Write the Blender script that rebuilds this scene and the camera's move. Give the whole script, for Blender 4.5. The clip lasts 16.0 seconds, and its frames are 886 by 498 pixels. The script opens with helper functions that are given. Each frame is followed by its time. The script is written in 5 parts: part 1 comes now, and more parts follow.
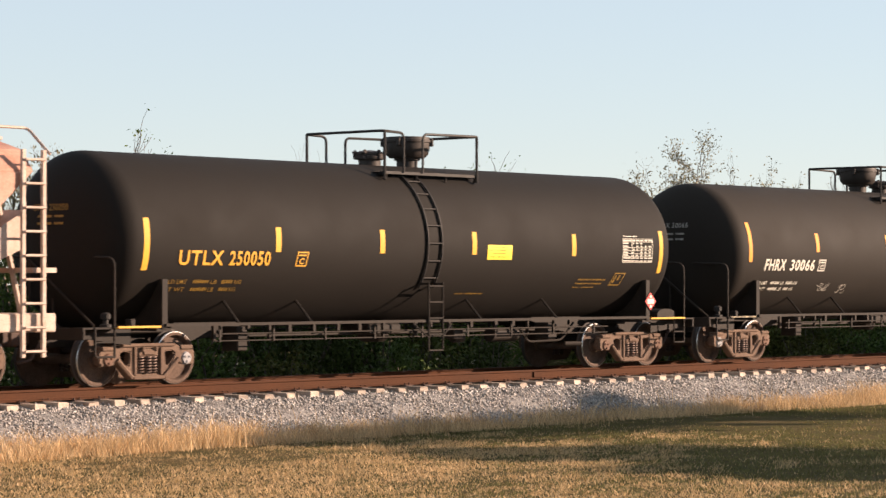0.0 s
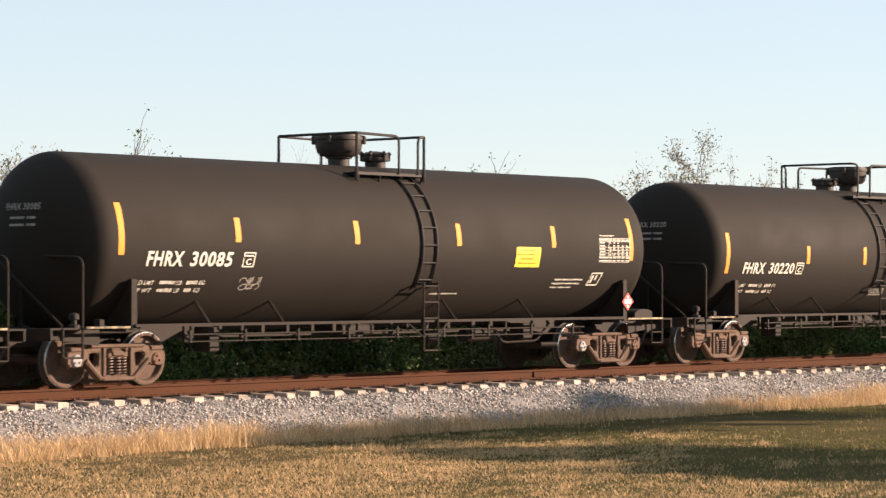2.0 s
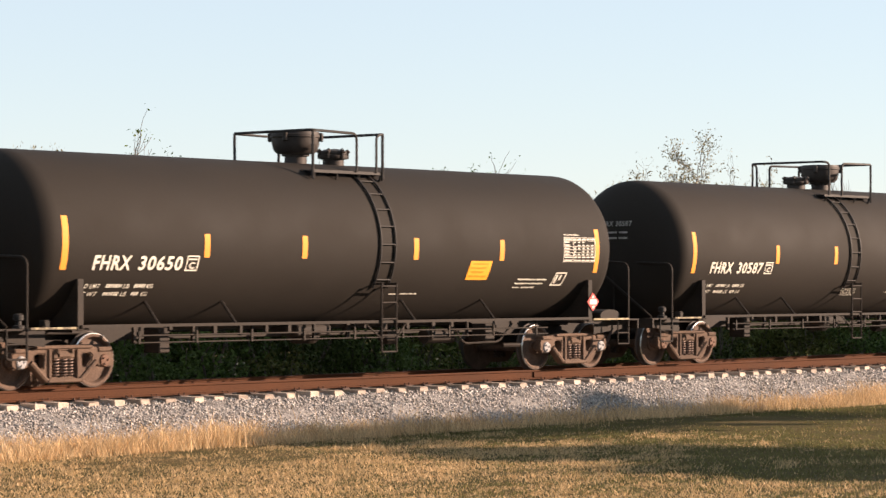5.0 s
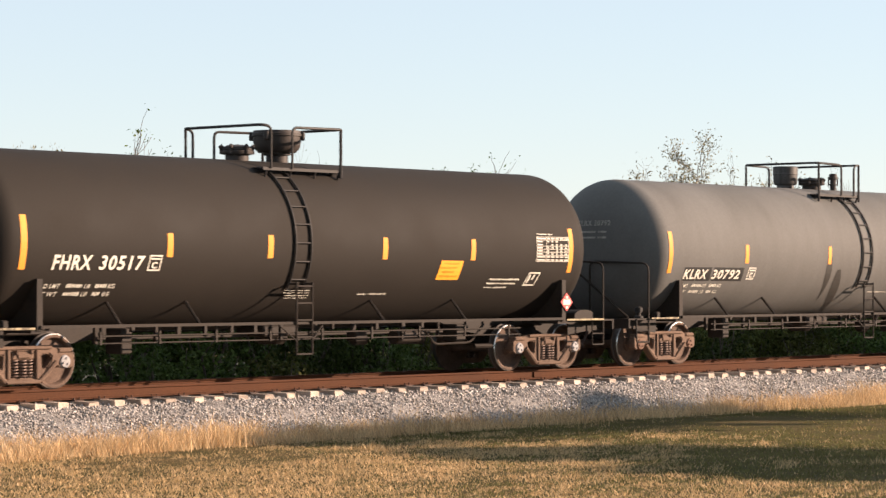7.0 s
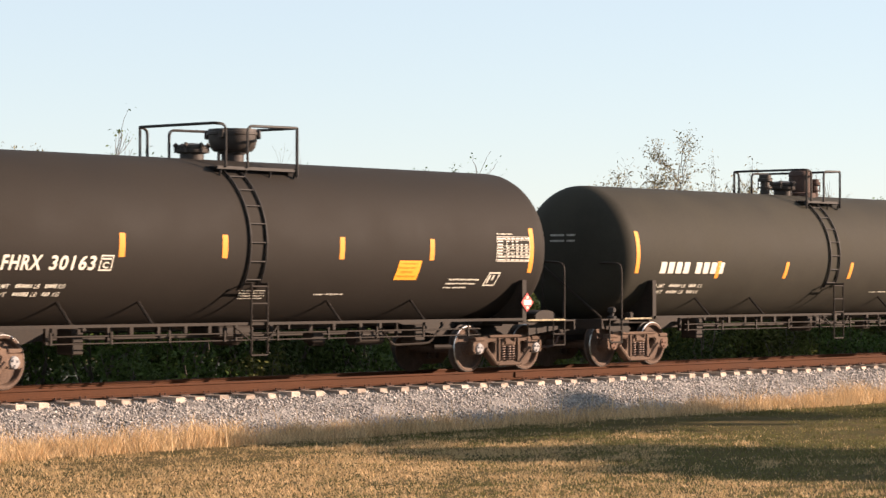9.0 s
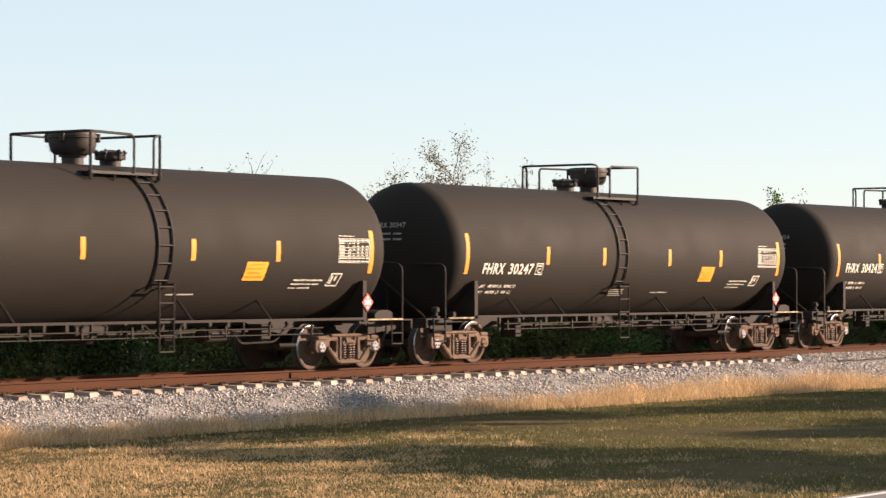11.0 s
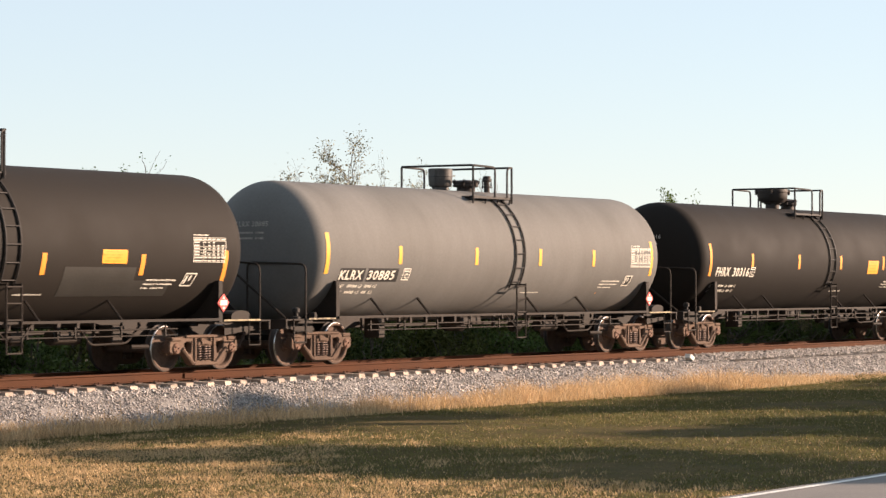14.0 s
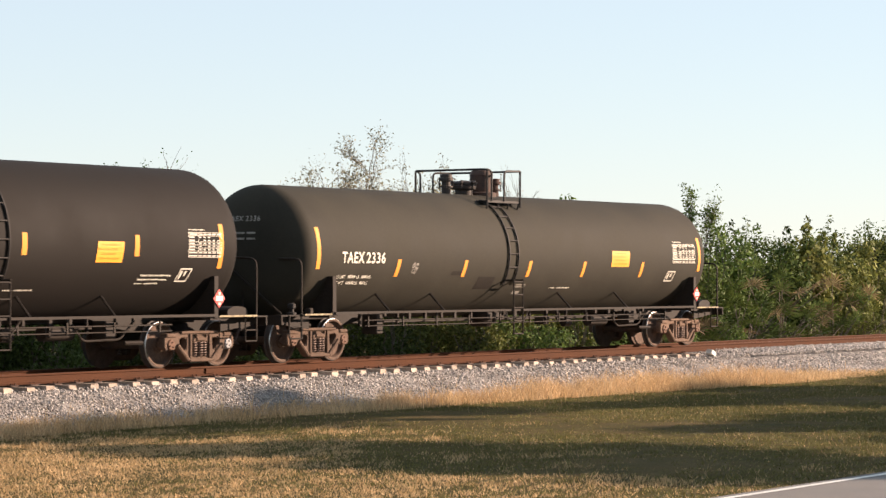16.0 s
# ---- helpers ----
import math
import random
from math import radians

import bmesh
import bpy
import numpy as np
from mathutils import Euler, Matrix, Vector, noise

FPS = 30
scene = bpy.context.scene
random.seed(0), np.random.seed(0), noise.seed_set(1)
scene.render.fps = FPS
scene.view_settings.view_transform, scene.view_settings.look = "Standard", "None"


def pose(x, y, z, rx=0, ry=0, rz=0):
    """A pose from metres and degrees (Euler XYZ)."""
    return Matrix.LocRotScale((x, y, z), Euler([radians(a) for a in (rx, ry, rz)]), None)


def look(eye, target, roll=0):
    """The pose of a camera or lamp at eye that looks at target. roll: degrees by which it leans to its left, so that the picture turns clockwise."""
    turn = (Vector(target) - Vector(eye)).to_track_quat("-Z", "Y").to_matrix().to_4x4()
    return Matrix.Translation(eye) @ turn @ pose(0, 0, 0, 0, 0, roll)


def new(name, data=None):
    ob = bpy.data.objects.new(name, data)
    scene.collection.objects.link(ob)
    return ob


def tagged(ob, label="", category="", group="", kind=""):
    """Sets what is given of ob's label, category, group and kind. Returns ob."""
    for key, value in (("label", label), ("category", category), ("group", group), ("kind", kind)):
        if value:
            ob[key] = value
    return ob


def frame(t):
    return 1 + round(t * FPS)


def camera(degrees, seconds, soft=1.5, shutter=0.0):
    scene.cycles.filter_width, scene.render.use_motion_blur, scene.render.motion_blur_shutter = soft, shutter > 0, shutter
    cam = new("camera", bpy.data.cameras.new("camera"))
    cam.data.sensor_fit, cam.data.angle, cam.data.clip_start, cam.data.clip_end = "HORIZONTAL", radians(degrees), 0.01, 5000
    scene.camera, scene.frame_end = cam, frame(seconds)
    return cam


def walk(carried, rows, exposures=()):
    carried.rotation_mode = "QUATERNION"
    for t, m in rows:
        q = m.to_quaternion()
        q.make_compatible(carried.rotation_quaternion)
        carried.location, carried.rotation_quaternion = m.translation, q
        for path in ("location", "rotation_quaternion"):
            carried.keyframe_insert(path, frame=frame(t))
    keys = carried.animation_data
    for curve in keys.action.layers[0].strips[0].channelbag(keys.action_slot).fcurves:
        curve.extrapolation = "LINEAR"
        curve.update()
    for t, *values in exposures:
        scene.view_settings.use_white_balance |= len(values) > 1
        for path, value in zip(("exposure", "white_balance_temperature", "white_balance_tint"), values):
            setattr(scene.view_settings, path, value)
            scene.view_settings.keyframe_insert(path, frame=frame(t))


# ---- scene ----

# ---------- camera: on a tripod beside the road, one slow pan ----------
EYE = (0.0, -32.546, 1.716)


def aim(yaw, pitch):
    return pose(*EYE, 90 + pitch, 0, yaw)


cam = camera(19.35, 16.0, soft=1.4, shutter=0.06)
walk(cam, [(0.0, aim(-49.315, 0.775)), (4.0, aim(-49.315, 0.775)), (8.2, aim(-49.315, 0.775)), (8.8, aim(-49.50, 0.778)),
           (9.3, aim(-50.25, 0.78)), (9.8, aim(-51.45, 0.785)), (10.3, aim(-52.794, 0.79)), (10.5, aim(-53.327, 0.79)),
           (11.0, aim(-54.668, 0.79)), (11.5, aim(-55.825, 0.79)), (12.0, aim(-56.703, 0.79)), (12.3, aim(-56.96, 0.79)),
           (12.5, aim(-56.996, 0.79)), (14.4, aim(-56.996, 0.79)), (15.0, aim(-56.964, 0.765)), (15.5, aim(-56.964, 0.763)),
           (15.7, aim(-56.87, 0.745)), (16.0, aim(-56.528, 0.69))],
     exposures=[(0.0, 1.30, 6500, 21), (0.4, 1.45, 6500, 21), (16.0, 1.45, 6500, 21)])

# ---------- light ----------
SUN_EL, SUN_AZ = 17.0, 48.0          # degrees above the horizon; from -Y turned towards +X
sun_dir = Vector((math.sin(radians(SUN_AZ)) * math.cos(radians(SUN_EL)), -math.cos(radians(SUN_AZ)) * math.cos(radians(SUN_EL)), math.sin(radians(SUN_EL))))
sun = new("sun", bpy.data.lights.new("sun", "SUN"))
sun.data.energy, sun.data.angle, sun.data.color = 5.0, radians(0.6), (1.0, 0.79, 0.57)
sun.matrix_world = look((0, 0, 60), Vector((0, 0, 60)) - sun_dir)

world = bpy.data.worlds.new("world")
scene.world = world
world.use_nodes = True
wn = world.node_tree
sky = wn.nodes.new("ShaderNodeTexSky")
sky.sky_type, sky.sun_disc = "NISHITA", False
sky.sun_elevation, sky.sun_rotation = radians(SUN_EL), radians(180 - SUN_AZ)
sky.air_density, sky.dust_density, sky.ozone_density = 1.0, 0.0, 1.9
haze = wn.nodes.new("ShaderNodeMixRGB")              # a thin even haze over the clear sky
haze.inputs[0].default_value, haze.inputs[2].default_value = 0.66, (3.4, 4.12, 4.22, 1)
wn.links.new(sky.outputs[0], haze.inputs[1])
wn.links.new(haze.outputs[0], wn.nodes["Background"].inputs[0])
wn.nodes["Background"].inputs[1].default_value = 0.075

# ---------- materials ----------


def material(name, base, rough=0.6, metal=0.0, vary=0.25, scale=3.0, grain=60.0, bump=0.2, second=None, spread=0.5, tint=0.0, streak=None, bumpdist=0.01, island=False, spec=0.3):
    """A procedural surface: base colour mottled at two scales towards `second`, with fine relief. tint: change from object to object."""
    m = bpy.data.materials.new(name)
    m.use_nodes = True
    nt = m.node_tree
    n, l = nt.nodes, nt.links
    b = n["Principled BSDF"]
    co = n.new("ShaderNodeTexCoord")
    mp = n.new("ShaderNodeMapping")
    l.new(co.outputs["Object"], mp.inputs[0])
    if streak:
        mp.inputs["Scale"].default_value = streak
    big = n.new("ShaderNodeTexNoise")
    big.inputs["Scale"].default_value, big.inputs["Detail"].default_value, big.inputs["Roughness"].default_value = scale, 5, 0.6
    fine = n.new("ShaderNodeTexNoise")
    fine.inputs["Scale"].default_value, fine.inputs["Detail"].default_value = grain, 3
    l.new(mp.outputs[0], big.inputs[0])
    l.new(co.outputs["Object"], fine.inputs[0])
    ramp = n.new("ShaderNodeValToRGB")
    ramp.color_ramp.elements[0].position, ramp.color_ramp.elements[1].position = 0.5 - spread / 2, 0.5 + spread / 2
    second = second or tuple(c * (1 - vary) for c in base)
    ramp.color_ramp.elements[0].color, ramp.color_ramp.elements[1].color = (*second, 1), (*base, 1)
    l.new(big.outputs["Fac"], ramp.inputs[0])
    mix = n.new("ShaderNodeMixRGB")
    mix.blend_type, mix.inputs[0].default_value = "MULTIPLY", min(1, vary * 1.5)
    l.new(ramp.outputs[0], mix.inputs[1])
    shade = n.new("ShaderNodeValToRGB")
    shade.color_ramp.elements[0].color, shade.color_ramp.elements[1].color = (0.45, 0.45, 0.45, 1), (1.25, 1.25, 1.25, 1)
    shade.color_ramp.elements[0].position, shade.color_ramp.elements[1].position = 0.3, 0.75
    l.new(fine.outputs["Fac"], shade.inputs[0])
    l.new(shade.outputs[0], mix.inputs[2])
    out = mix.outputs[0]
    if tint or island:
        rnd = n.new("ShaderNodeNewGeometry").outputs["Random Per Island"] if island else n.new("ShaderNodeObjectInfo").outputs["Random"]
        hs = n.new("ShaderNodeHueSaturation")
        mul = n.new("ShaderNodeMath")
        mul.operation, mul.inputs[1].default_value, mul.inputs[2].default_value = "MULTIPLY_ADD", tint * 2, 1 - tint
        l.new(rnd, mul.inputs[0])
        l.new(mul.outputs[0], hs.inputs["Value"])
        l.new(out, hs.inputs["Color"])
        out = hs.outputs[0]
    l.new(out, b.inputs["Base Color"])
    rr = n.new("ShaderNodeMath")
    rr.operation, rr.inputs[1].default_value, rr.inputs[2].default_value = "MULTIPLY_ADD", 0.25, rough - 0.12
    l.new(big.outputs["Fac"], rr.inputs[0])
    l.new(rr.outputs[0], b.inputs["Roughness"])
    b.inputs["Metallic"].default_value = metal
    b.inputs["Specular IOR Level"].default_value = spec
    bp = n.new("ShaderNodeBump")
    bp.inputs["Strength"].default_value, bp.inputs["Distance"].default_value = bump, bumpdist
    l.new(fine.outputs["Fac"], bp.inputs["Height"])
    l.new(bp.outputs[0], b.inputs["Normal"])
    return m


def leafy(name, base, second, island=0.45, scale=0.7, apart=False):
    m = material(name, base, 0.6, 0, 0.2, scale, 40, 0.0, second, 0.5, tint=island, island=True, spec=0.12)
    nt = m.node_tree
    b = nt.nodes["Principled BSDF"]
    tr = nt.nodes.new("ShaderNodeBsdfTranslucent")
    mx = nt.nodes.new("ShaderNodeMixShader")
    mx.inputs[0].default_value = 0.3
    info = nt.nodes.new("ShaderNodeObjectInfo")
    hs = nt.nodes.new("ShaderNodeHueSaturation")
    for lo, span, socket in ((0.60, 0.85, "Value"), (0.482, 0.03, "Hue")):
        k = nt.nodes.new("ShaderNodeMath")
        k.operation, k.inputs[1].default_value, k.inputs[2].default_value = "MULTIPLY_ADD", span, lo
        nt.links.new(info.outputs["Random"], k.inputs[0])
        nt.links.new(k.outputs[0], hs.inputs[socket])
    if apart:
        nt.links.new(b.inputs["Base Color"].links[0].from_socket, hs.inputs["Color"])
        nt.links.new(hs.outputs[0], b.inputs["Base Color"])
    nt.links.new(b.inputs["Base Color"].links[0].from_socket, tr.inputs[0])
    nt.links.new(b.outputs[0], mx.inputs[1])
    nt.links.new(tr.outputs[0], mx.inputs[2])
    nt.links.new(mx.outputs[0], nt.nodes["Material Output"].inputs[0])
    return m


M_BLACK = material("black_tank_paint", (0.0210, 0.0168, 0.0132), 0.75, 0, 0.10, 0.7, 25, 0.05, (0.0150, 0.0120, 0.0095), 0.7, tint=0.12, spec=0.14)
M_JET = material("newer_black_tank_paint", (0.0130, 0.0102, 0.0082), 0.75, 0, 0.10, 0.7, 25, 0.05, (0.0098, 0.0078, 0.0062), 0.7, spec=0.14)
M_GREY = material("weathered_grey_tank_paint", (0.138, 0.134, 0.127), 0.75, 0, 0.10, 1.0, 20, 0.05, (0.085, 0.081, 0.074), 0.6, tint=0.08, streak=(1.0, 0.35, 0.35), spec=0.16)
M_OLIVE = material("dusty_olive_tank_paint", (0.041, 0.037, 0.0275), 0.78, 0, 0.12, 0.8, 25, 0.05, (0.022, 0.0195, 0.0142), 0.6, spec=0.14)
M_PATCH = material("lighter_repaint_patch", (0.0288, 0.0264, 0.0224), 0.6, 0, 0.2, 1.5, 25, 0.05)
M_FRAME = material("dirty_dark_frame_steel", (0.036, 0.027, 0.021), 0.7, 0.0, 0.35, 2.5, 40, 0.2, (0.015, 0.0115, 0.009), 0.6, tint=0.15, spec=0.18)
M_TRUCK = material("dusty_brown_cast_steel", (0.17, 0.112, 0.08), 0.8, 0.0, 0.35, 4.0, 45, 0.35, (0.08, 0.051, 0.037), 0.6, tint=0.25, spec=0.15)
M_WHEEL = material("rusty_wheel_plate", (0.15, 0.10, 0.075), 0.8, 0.0, 0.35, 5.0, 40, 0.2, (0.07, 0.045, 0.033), 0.6, spec=0.15)
M_TREAD = material("polished_wheel_tread", (0.55, 0.53, 0.50), 0.3, 1.0, 0.15, 6.0, 80, 0.05)
M_TIRE = material("dull_worn_tread", (0.06, 0.05, 0.044), 0.6, 0.2, 0.2, 6.0, 80, 0.05)
M_SPRING = material("spring_steel", (0.1305, 0.087, 0.0696), 0.6, 0.4, 0.3, 8.0, 60, 0.2)
M_CAP = material("pale_bearing_cap", (0.27, 0.27, 0.28), 0.65, 0.1, 0.3, 20, 60, 0.2, (0.261, 0.2436, 0.2349))
M_CAPR = material("rusty_bearing_cap", (0.15, 0.078, 0.05), 0.75, 0.1, 0.3, 20, 60, 0.2)
M_FIT = material("blackened_fitting_steel", (0.030, 0.025, 0.022), 0.65, 0.1, 0.3, 4.0, 40, 0.2)
M_HOUSING = material("stained_valve_housing_steel", (0.062, 0.050, 0.043), 0.6, 0.15, 0.35, 4.0, 40, 0.2, (0.026, 0.02, 0.017), 0.5, streak=(1, 1, 0.25))
M_GALV = material("streaked_grey_housing_steel", (0.12, 0.115, 0.11), 0.5, 0.3, 0.35, 6.0, 40, 0.2, (0.03, 0.026, 0.024), 0.45, streak=(1, 1, 0.2))
M_RUSTFIT = material("rusty_fitting_steel", (0.10, 0.055, 0.04), 0.75, 0.1, 0.35, 5.0, 40, 0.25, (0.036, 0.027, 0.023), 0.5)
M_YEL = material("amber_reflective_tape", (0.72, 0.28, 0.025), 0.65, 0, 0.15, 6, 50, 0.05)
M_AMBER = material("yellow_reflective_tape", (0.68, 0.36, 0.03), 0.65, 0, 0.15, 6, 50, 0.05)
M_STAIN = material("dark_product_stain", (0.036, 0.032, 0.0272), 0.6, 0, 0.3, 3, 30, 0.05)
M_PANEL = material("yellow_warning_panel", (0.83, 0.34, 0.03), 0.45, 0, 0.12, 5, 50, 0.03)
M_PANELINK = material("orange_panel_print", (0.75, 0.27, 0.02), 0.5, 0, 0.1, 5, 50, 0.02)
M_LEMON = material("lemon_warning_panel", (0.85, 0.64, 0.05), 0.45, 0, 0.12, 5, 50, 0.03)
M_WHITE = material("white_stencil_paint", (0.70, 0.66, 0.56), 0.7, 0, 0.25, 8, 60, 0.03, (0.6, 0.56, 0.48))
M_FADED = material("faded_white_stencil_paint", (0.42, 0.39, 0.34), 0.6, 0, 0.45, 10, 60, 0.03, (0.16, 0.14, 0.12))
M_GOLD = material("gold_stencil_paint", (0.74, 0.36, 0.04), 0.6, 0, 0.25, 8, 60, 0.03, (0.5, 0.27, 0.02))
M_GOLDF = material("faded_gold_stencil_paint", (0.28, 0.16, 0.02), 0.6, 0, 0.4, 10, 60, 0.03, (0.14, 0.08, 0.015))
M_SILL = material("worn_sill_tape", (0.42, 0.34, 0.20), 0.7, 0, 0.4, 9, 60, 0.05, (0.08, 0.06, 0.04), 0.3)
M_RED = material("red_placard", (0.70, 0.07, 0.06), 0.45, 0, 0.1, 5, 40, 0.02)
M_RAIL = material("rusty_rail_steel", (0.092, 0.038, 0.019), 0.85, 0.0, 0.35, 2.0, 50, 0.3, (0.055, 0.024, 0.013), 0.6, streak=(0.3, 1, 1), spec=0.1)
M_HEAD = material("worn_rail_head", (0.14, 0.058, 0.032), 0.6, 0.3, 0.2, 2, 60, 0.1, spec=0.2)
M_TIE = material("weathered_tie_wood", (0.4872, 0.4002, 0.3306), 0.85, 0, 0.3, 4.0, 50, 0.5, (0.3132, 0.2436, 0.1914), 0.6, tint=0.3)
M_STONE = material("granite_ballast", (0.48, 0.44, 0.4), 0.85, 0, 0.3, 6.0, 80, 0.3, (0.24, 0.22, 0.208), 0.5, tint=0.45, island=True)
M_BED = material("ballast_bed_gravel", (0.304, 0.28, 0.256), 0.9, 0, 0.4, 4.0, 22, 1.0, (0.128, 0.116, 0.108), 0.5, bumpdist=0.03)
M_GROUND = material("mown_grass_ground", (0.125, 0.086, 0.040), 0.95, 0, 0.4, 0.9, 14, 0.8, (0.052, 0.048, 0.016), 0.4, bumpdist=0.04, spec=0.05)
M_BLADE = leafy("straw_grass", (0.63, 0.43, 0.235), (0.40, 0.28, 0.13), 0.18, 1.2)
M_BLADEG = leafy("dull_green_grass", (0.19, 0.165, 0.062), (0.090, 0.090, 0.031), 0.2, 1.2)
M_DRY = leafy("tall_dry_grass", (0.72, 0.52, 0.30), (0.52, 0.34, 0.17), 0.3)
M_ROAD = material("worn_road_asphalt", (0.1914, 0.174, 0.1566), 0.9, 0, 0.2, 1.0, 120, 0.3, (0.1392, 0.1288, 0.1175), 0.6)
M_LINE = material("road_edge_line_paint", (0.75, 0.73, 0.68), 0.7, 0, 0.25, 6, 60, 0.1)
M_LEAF = leafy("scrub_leaf_green", (0.115, 0.155, 0.040), (0.038, 0.066, 0.016), 0.5, 1.1, True)
M_LEAFY = leafy("scrub_leaf_yellow_green", (0.200, 0.205, 0.058), (0.080, 0.100, 0.026), 0.5, 1.1, True)
M_TWIGLEAF = leafy("grey_green_winter_leaf", (0.28, 0.25, 0.155), (0.15, 0.135, 0.08), 0.4)
M_DEAD = leafy("dead_frond_tan", (0.2958, 0.2175, 0.1218), (0.174, 0.1218, 0.0696), 0.4)
M_BARK = material("grey_bark", (0.2349, 0.1914, 0.1522), 0.9, 0, 0.35, 6, 40, 0.5, (0.0783, 0.0609, 0.0522))
# litter colour kept near black: the shade under the scrub is mixed into it
M_SOIL = material("leaf_litter_shade_in_colour", (0.06, 0.05, 0.03), 0.95, 0, 0.4, 2, 20, 0.7, (0.03, 0.035, 0.015))
M_HOPPER = material("faded_pink_hopper_paint", (0.5394, 0.3132, 0.2349), 0.6, 0, 0.25, 1.2, 25, 0.08, (0.3132, 0.1305, 0.0783), 0.4)
M_HOPPERW = material("pale_hopper_steel", (0.5394, 0.435, 0.3654), 0.6, 0, 0.25, 3, 30, 0.08, (0.348, 0.2349, 0.174), 0.5)
M_INK = material("dark_print", (0.012, 0.011, 0.010), 0.6, 0, 0.1, 5, 40, 0.02)

# ---------- mesh helpers ----------


def mesh_of(name, bm, *mats, smooth=False):
    me = bpy.data.meshes.new(name)
    bm.to_mesh(me)
    bm.free()
    for m in mats:
        me.materials.append(m)
    if smooth:
        me.polygons.foreach_set("use_smooth", [True] * len(me.polygons))
    return me


def part(name, bm, mat, parent, label="", at=None, smooth=False):
    """One mesh object under a thing or a part; bm may be a finished mesh that others share."""
    me = bm if isinstance(bm, bpy.types.Mesh) else mesh_of(name, bm, mat, smooth=smooth)
    ob = new(name, me)
    ob.parent = parent
    if at is not None:
        ob.matrix_basis = at
    if label:
        tagged(ob, label=label)
    return ob


def smooth_by_angle(me, deg=35):
    me.polygons.foreach_set("use_smooth", [True] * len(me.polygons))
    me.set_sharp_from_angle(angle=radians(deg))
    return me


def box(bm, x0, x1, y0, y1, z0, z1, bevel=0.0, m=None):
    r = bmesh.ops.create_cube(bm, size=1)
    vs = r["verts"]
    mat = Matrix.Translation(((x0 + x1) / 2, (y0 + y1) / 2, (z0 + z1) / 2)) @ Matrix.Diagonal((x1 - x0, y1 - y0, z1 - z0, 1))
    bmesh.ops.transform(bm, matrix=(m @ mat) if m else mat, verts=vs)
    if bevel:
        es = {e for v in vs for e in v.link_edges}
        bmesh.ops.bevel(bm, geom=list(es), offset=bevel, segments=1, affect="EDGES")
    return bm


def rod(bm, a, b, r=0.02, n=8, r2=None):
    a, b = Vector(a), Vector(b)
    d = b - a
    m = Matrix.Translation((a + b) / 2) @ d.to_track_quat("Z", "Y").to_matrix().to_4x4()
    bmesh.ops.create_cone(bm, cap_ends=True, segments=n, radius1=r, radius2=r if r2 is None else r2, depth=d.length, matrix=m)
    return bm


def tube(bm, pts, r=0.02, n=8):
    """A bent pipe through the points."""
    pts = [Vector(p) for p in pts]
    rings = []
    up = None
    for i, p in enumerate(pts):
        d = (pts[min(i + 1, len(pts) - 1)] - pts[max(i - 1, 0)]).normalized()
        if up is None or abs(up.dot(d)) > 0.98:
            up = d.orthogonal().normalized()
        u = (up - d * up.dot(d)).normalized()
        up = u
        w = d.cross(u)
        rings.append([bm.verts.new(p + (u * math.cos(6.28318 * k / n) + w * math.sin(6.28318 * k / n)) * r) for k in range(n)])
    for a, b in zip(rings, rings[1:]):
        for k in range(n):
            bm.faces.new((a[k], a[(k + 1) % n], b[(k + 1) % n], b[k]))
    bm.faces.new(rings[0][::-1])
    bm.faces.new(rings[-1])
    return bm


def bend(pts, r=0.12, n=4):
    """Rounds the corners of a polyline."""
    pts = [Vector(p) for p in pts]
    out = [pts[0]]
    for a, b, c in zip(pts, pts[1:], pts[2:]):
        d1, d2 = (a - b), (c - b)
        k = min(r, d1.length / 2, d2.length / 2)
        p, q = b + d1.normalized() * k, b + d2.normalized() * k
        for i in range(n + 1):
            t = i / n
            out.append(p * (1 - t) ** 2 + b * 2 * t * (1 - t) + q * t ** 2)
    out.append(pts[-1])
    return out


def lathe(bm, profile, n=32, axis="Z"):
    """Turns (radius, height) pairs round an axis."""
    rings = []
    for r, h in profile:
        ring = []
        for k in range(n):
            a = 6.283185307 * k / n
            c, s = r * math.cos(a), r * math.sin(a)
            ring.append(bm.verts.new({"Z": (c, s, h), "Y": (c, h, s), "X": (h, c, s)}[axis]))
        rings.append(ring)
    for a, b in zip(rings, rings[1:]):
        for k in range(n):
            bm.faces.new((a[k], a[(k + 1) % n], b[(k + 1) % n], b[k]))
    bm.faces.new(rings[0][::-1])
    bm.faces.new(rings[-1])
    bmesh.ops.recalc_face_normals(bm, faces=bm.faces)
    return bm


def plate(bm, outline, holes, y0, y1):
    """A plate in the XZ plane between y0 and y1 with openings through it."""
    es = []
    for loop in (outline, *holes):
        vs = [bm.verts.new((x, y0, z)) for x, z in loop]
        es += [bm.edges.new((vs[i], vs[(i + 1) % len(vs)])) for i in range(len(vs))]
    fs = [g for g in bmesh.ops.triangle_fill(bm, use_beauty=True, edges=es)["geom"] if isinstance(g, bmesh.types.BMFace)]
    ext = bmesh.ops.extrude_face_region(bm, geom=fs, use_keep_orig=True)
    bmesh.ops.translate(bm, vec=(0, y1 - y0, 0), verts=[g for g in ext["geom"] if isinstance(g, bmesh.types.BMVert)])
    bmesh.ops.recalc_face_normals(bm, faces=bm.faces)
    return bm


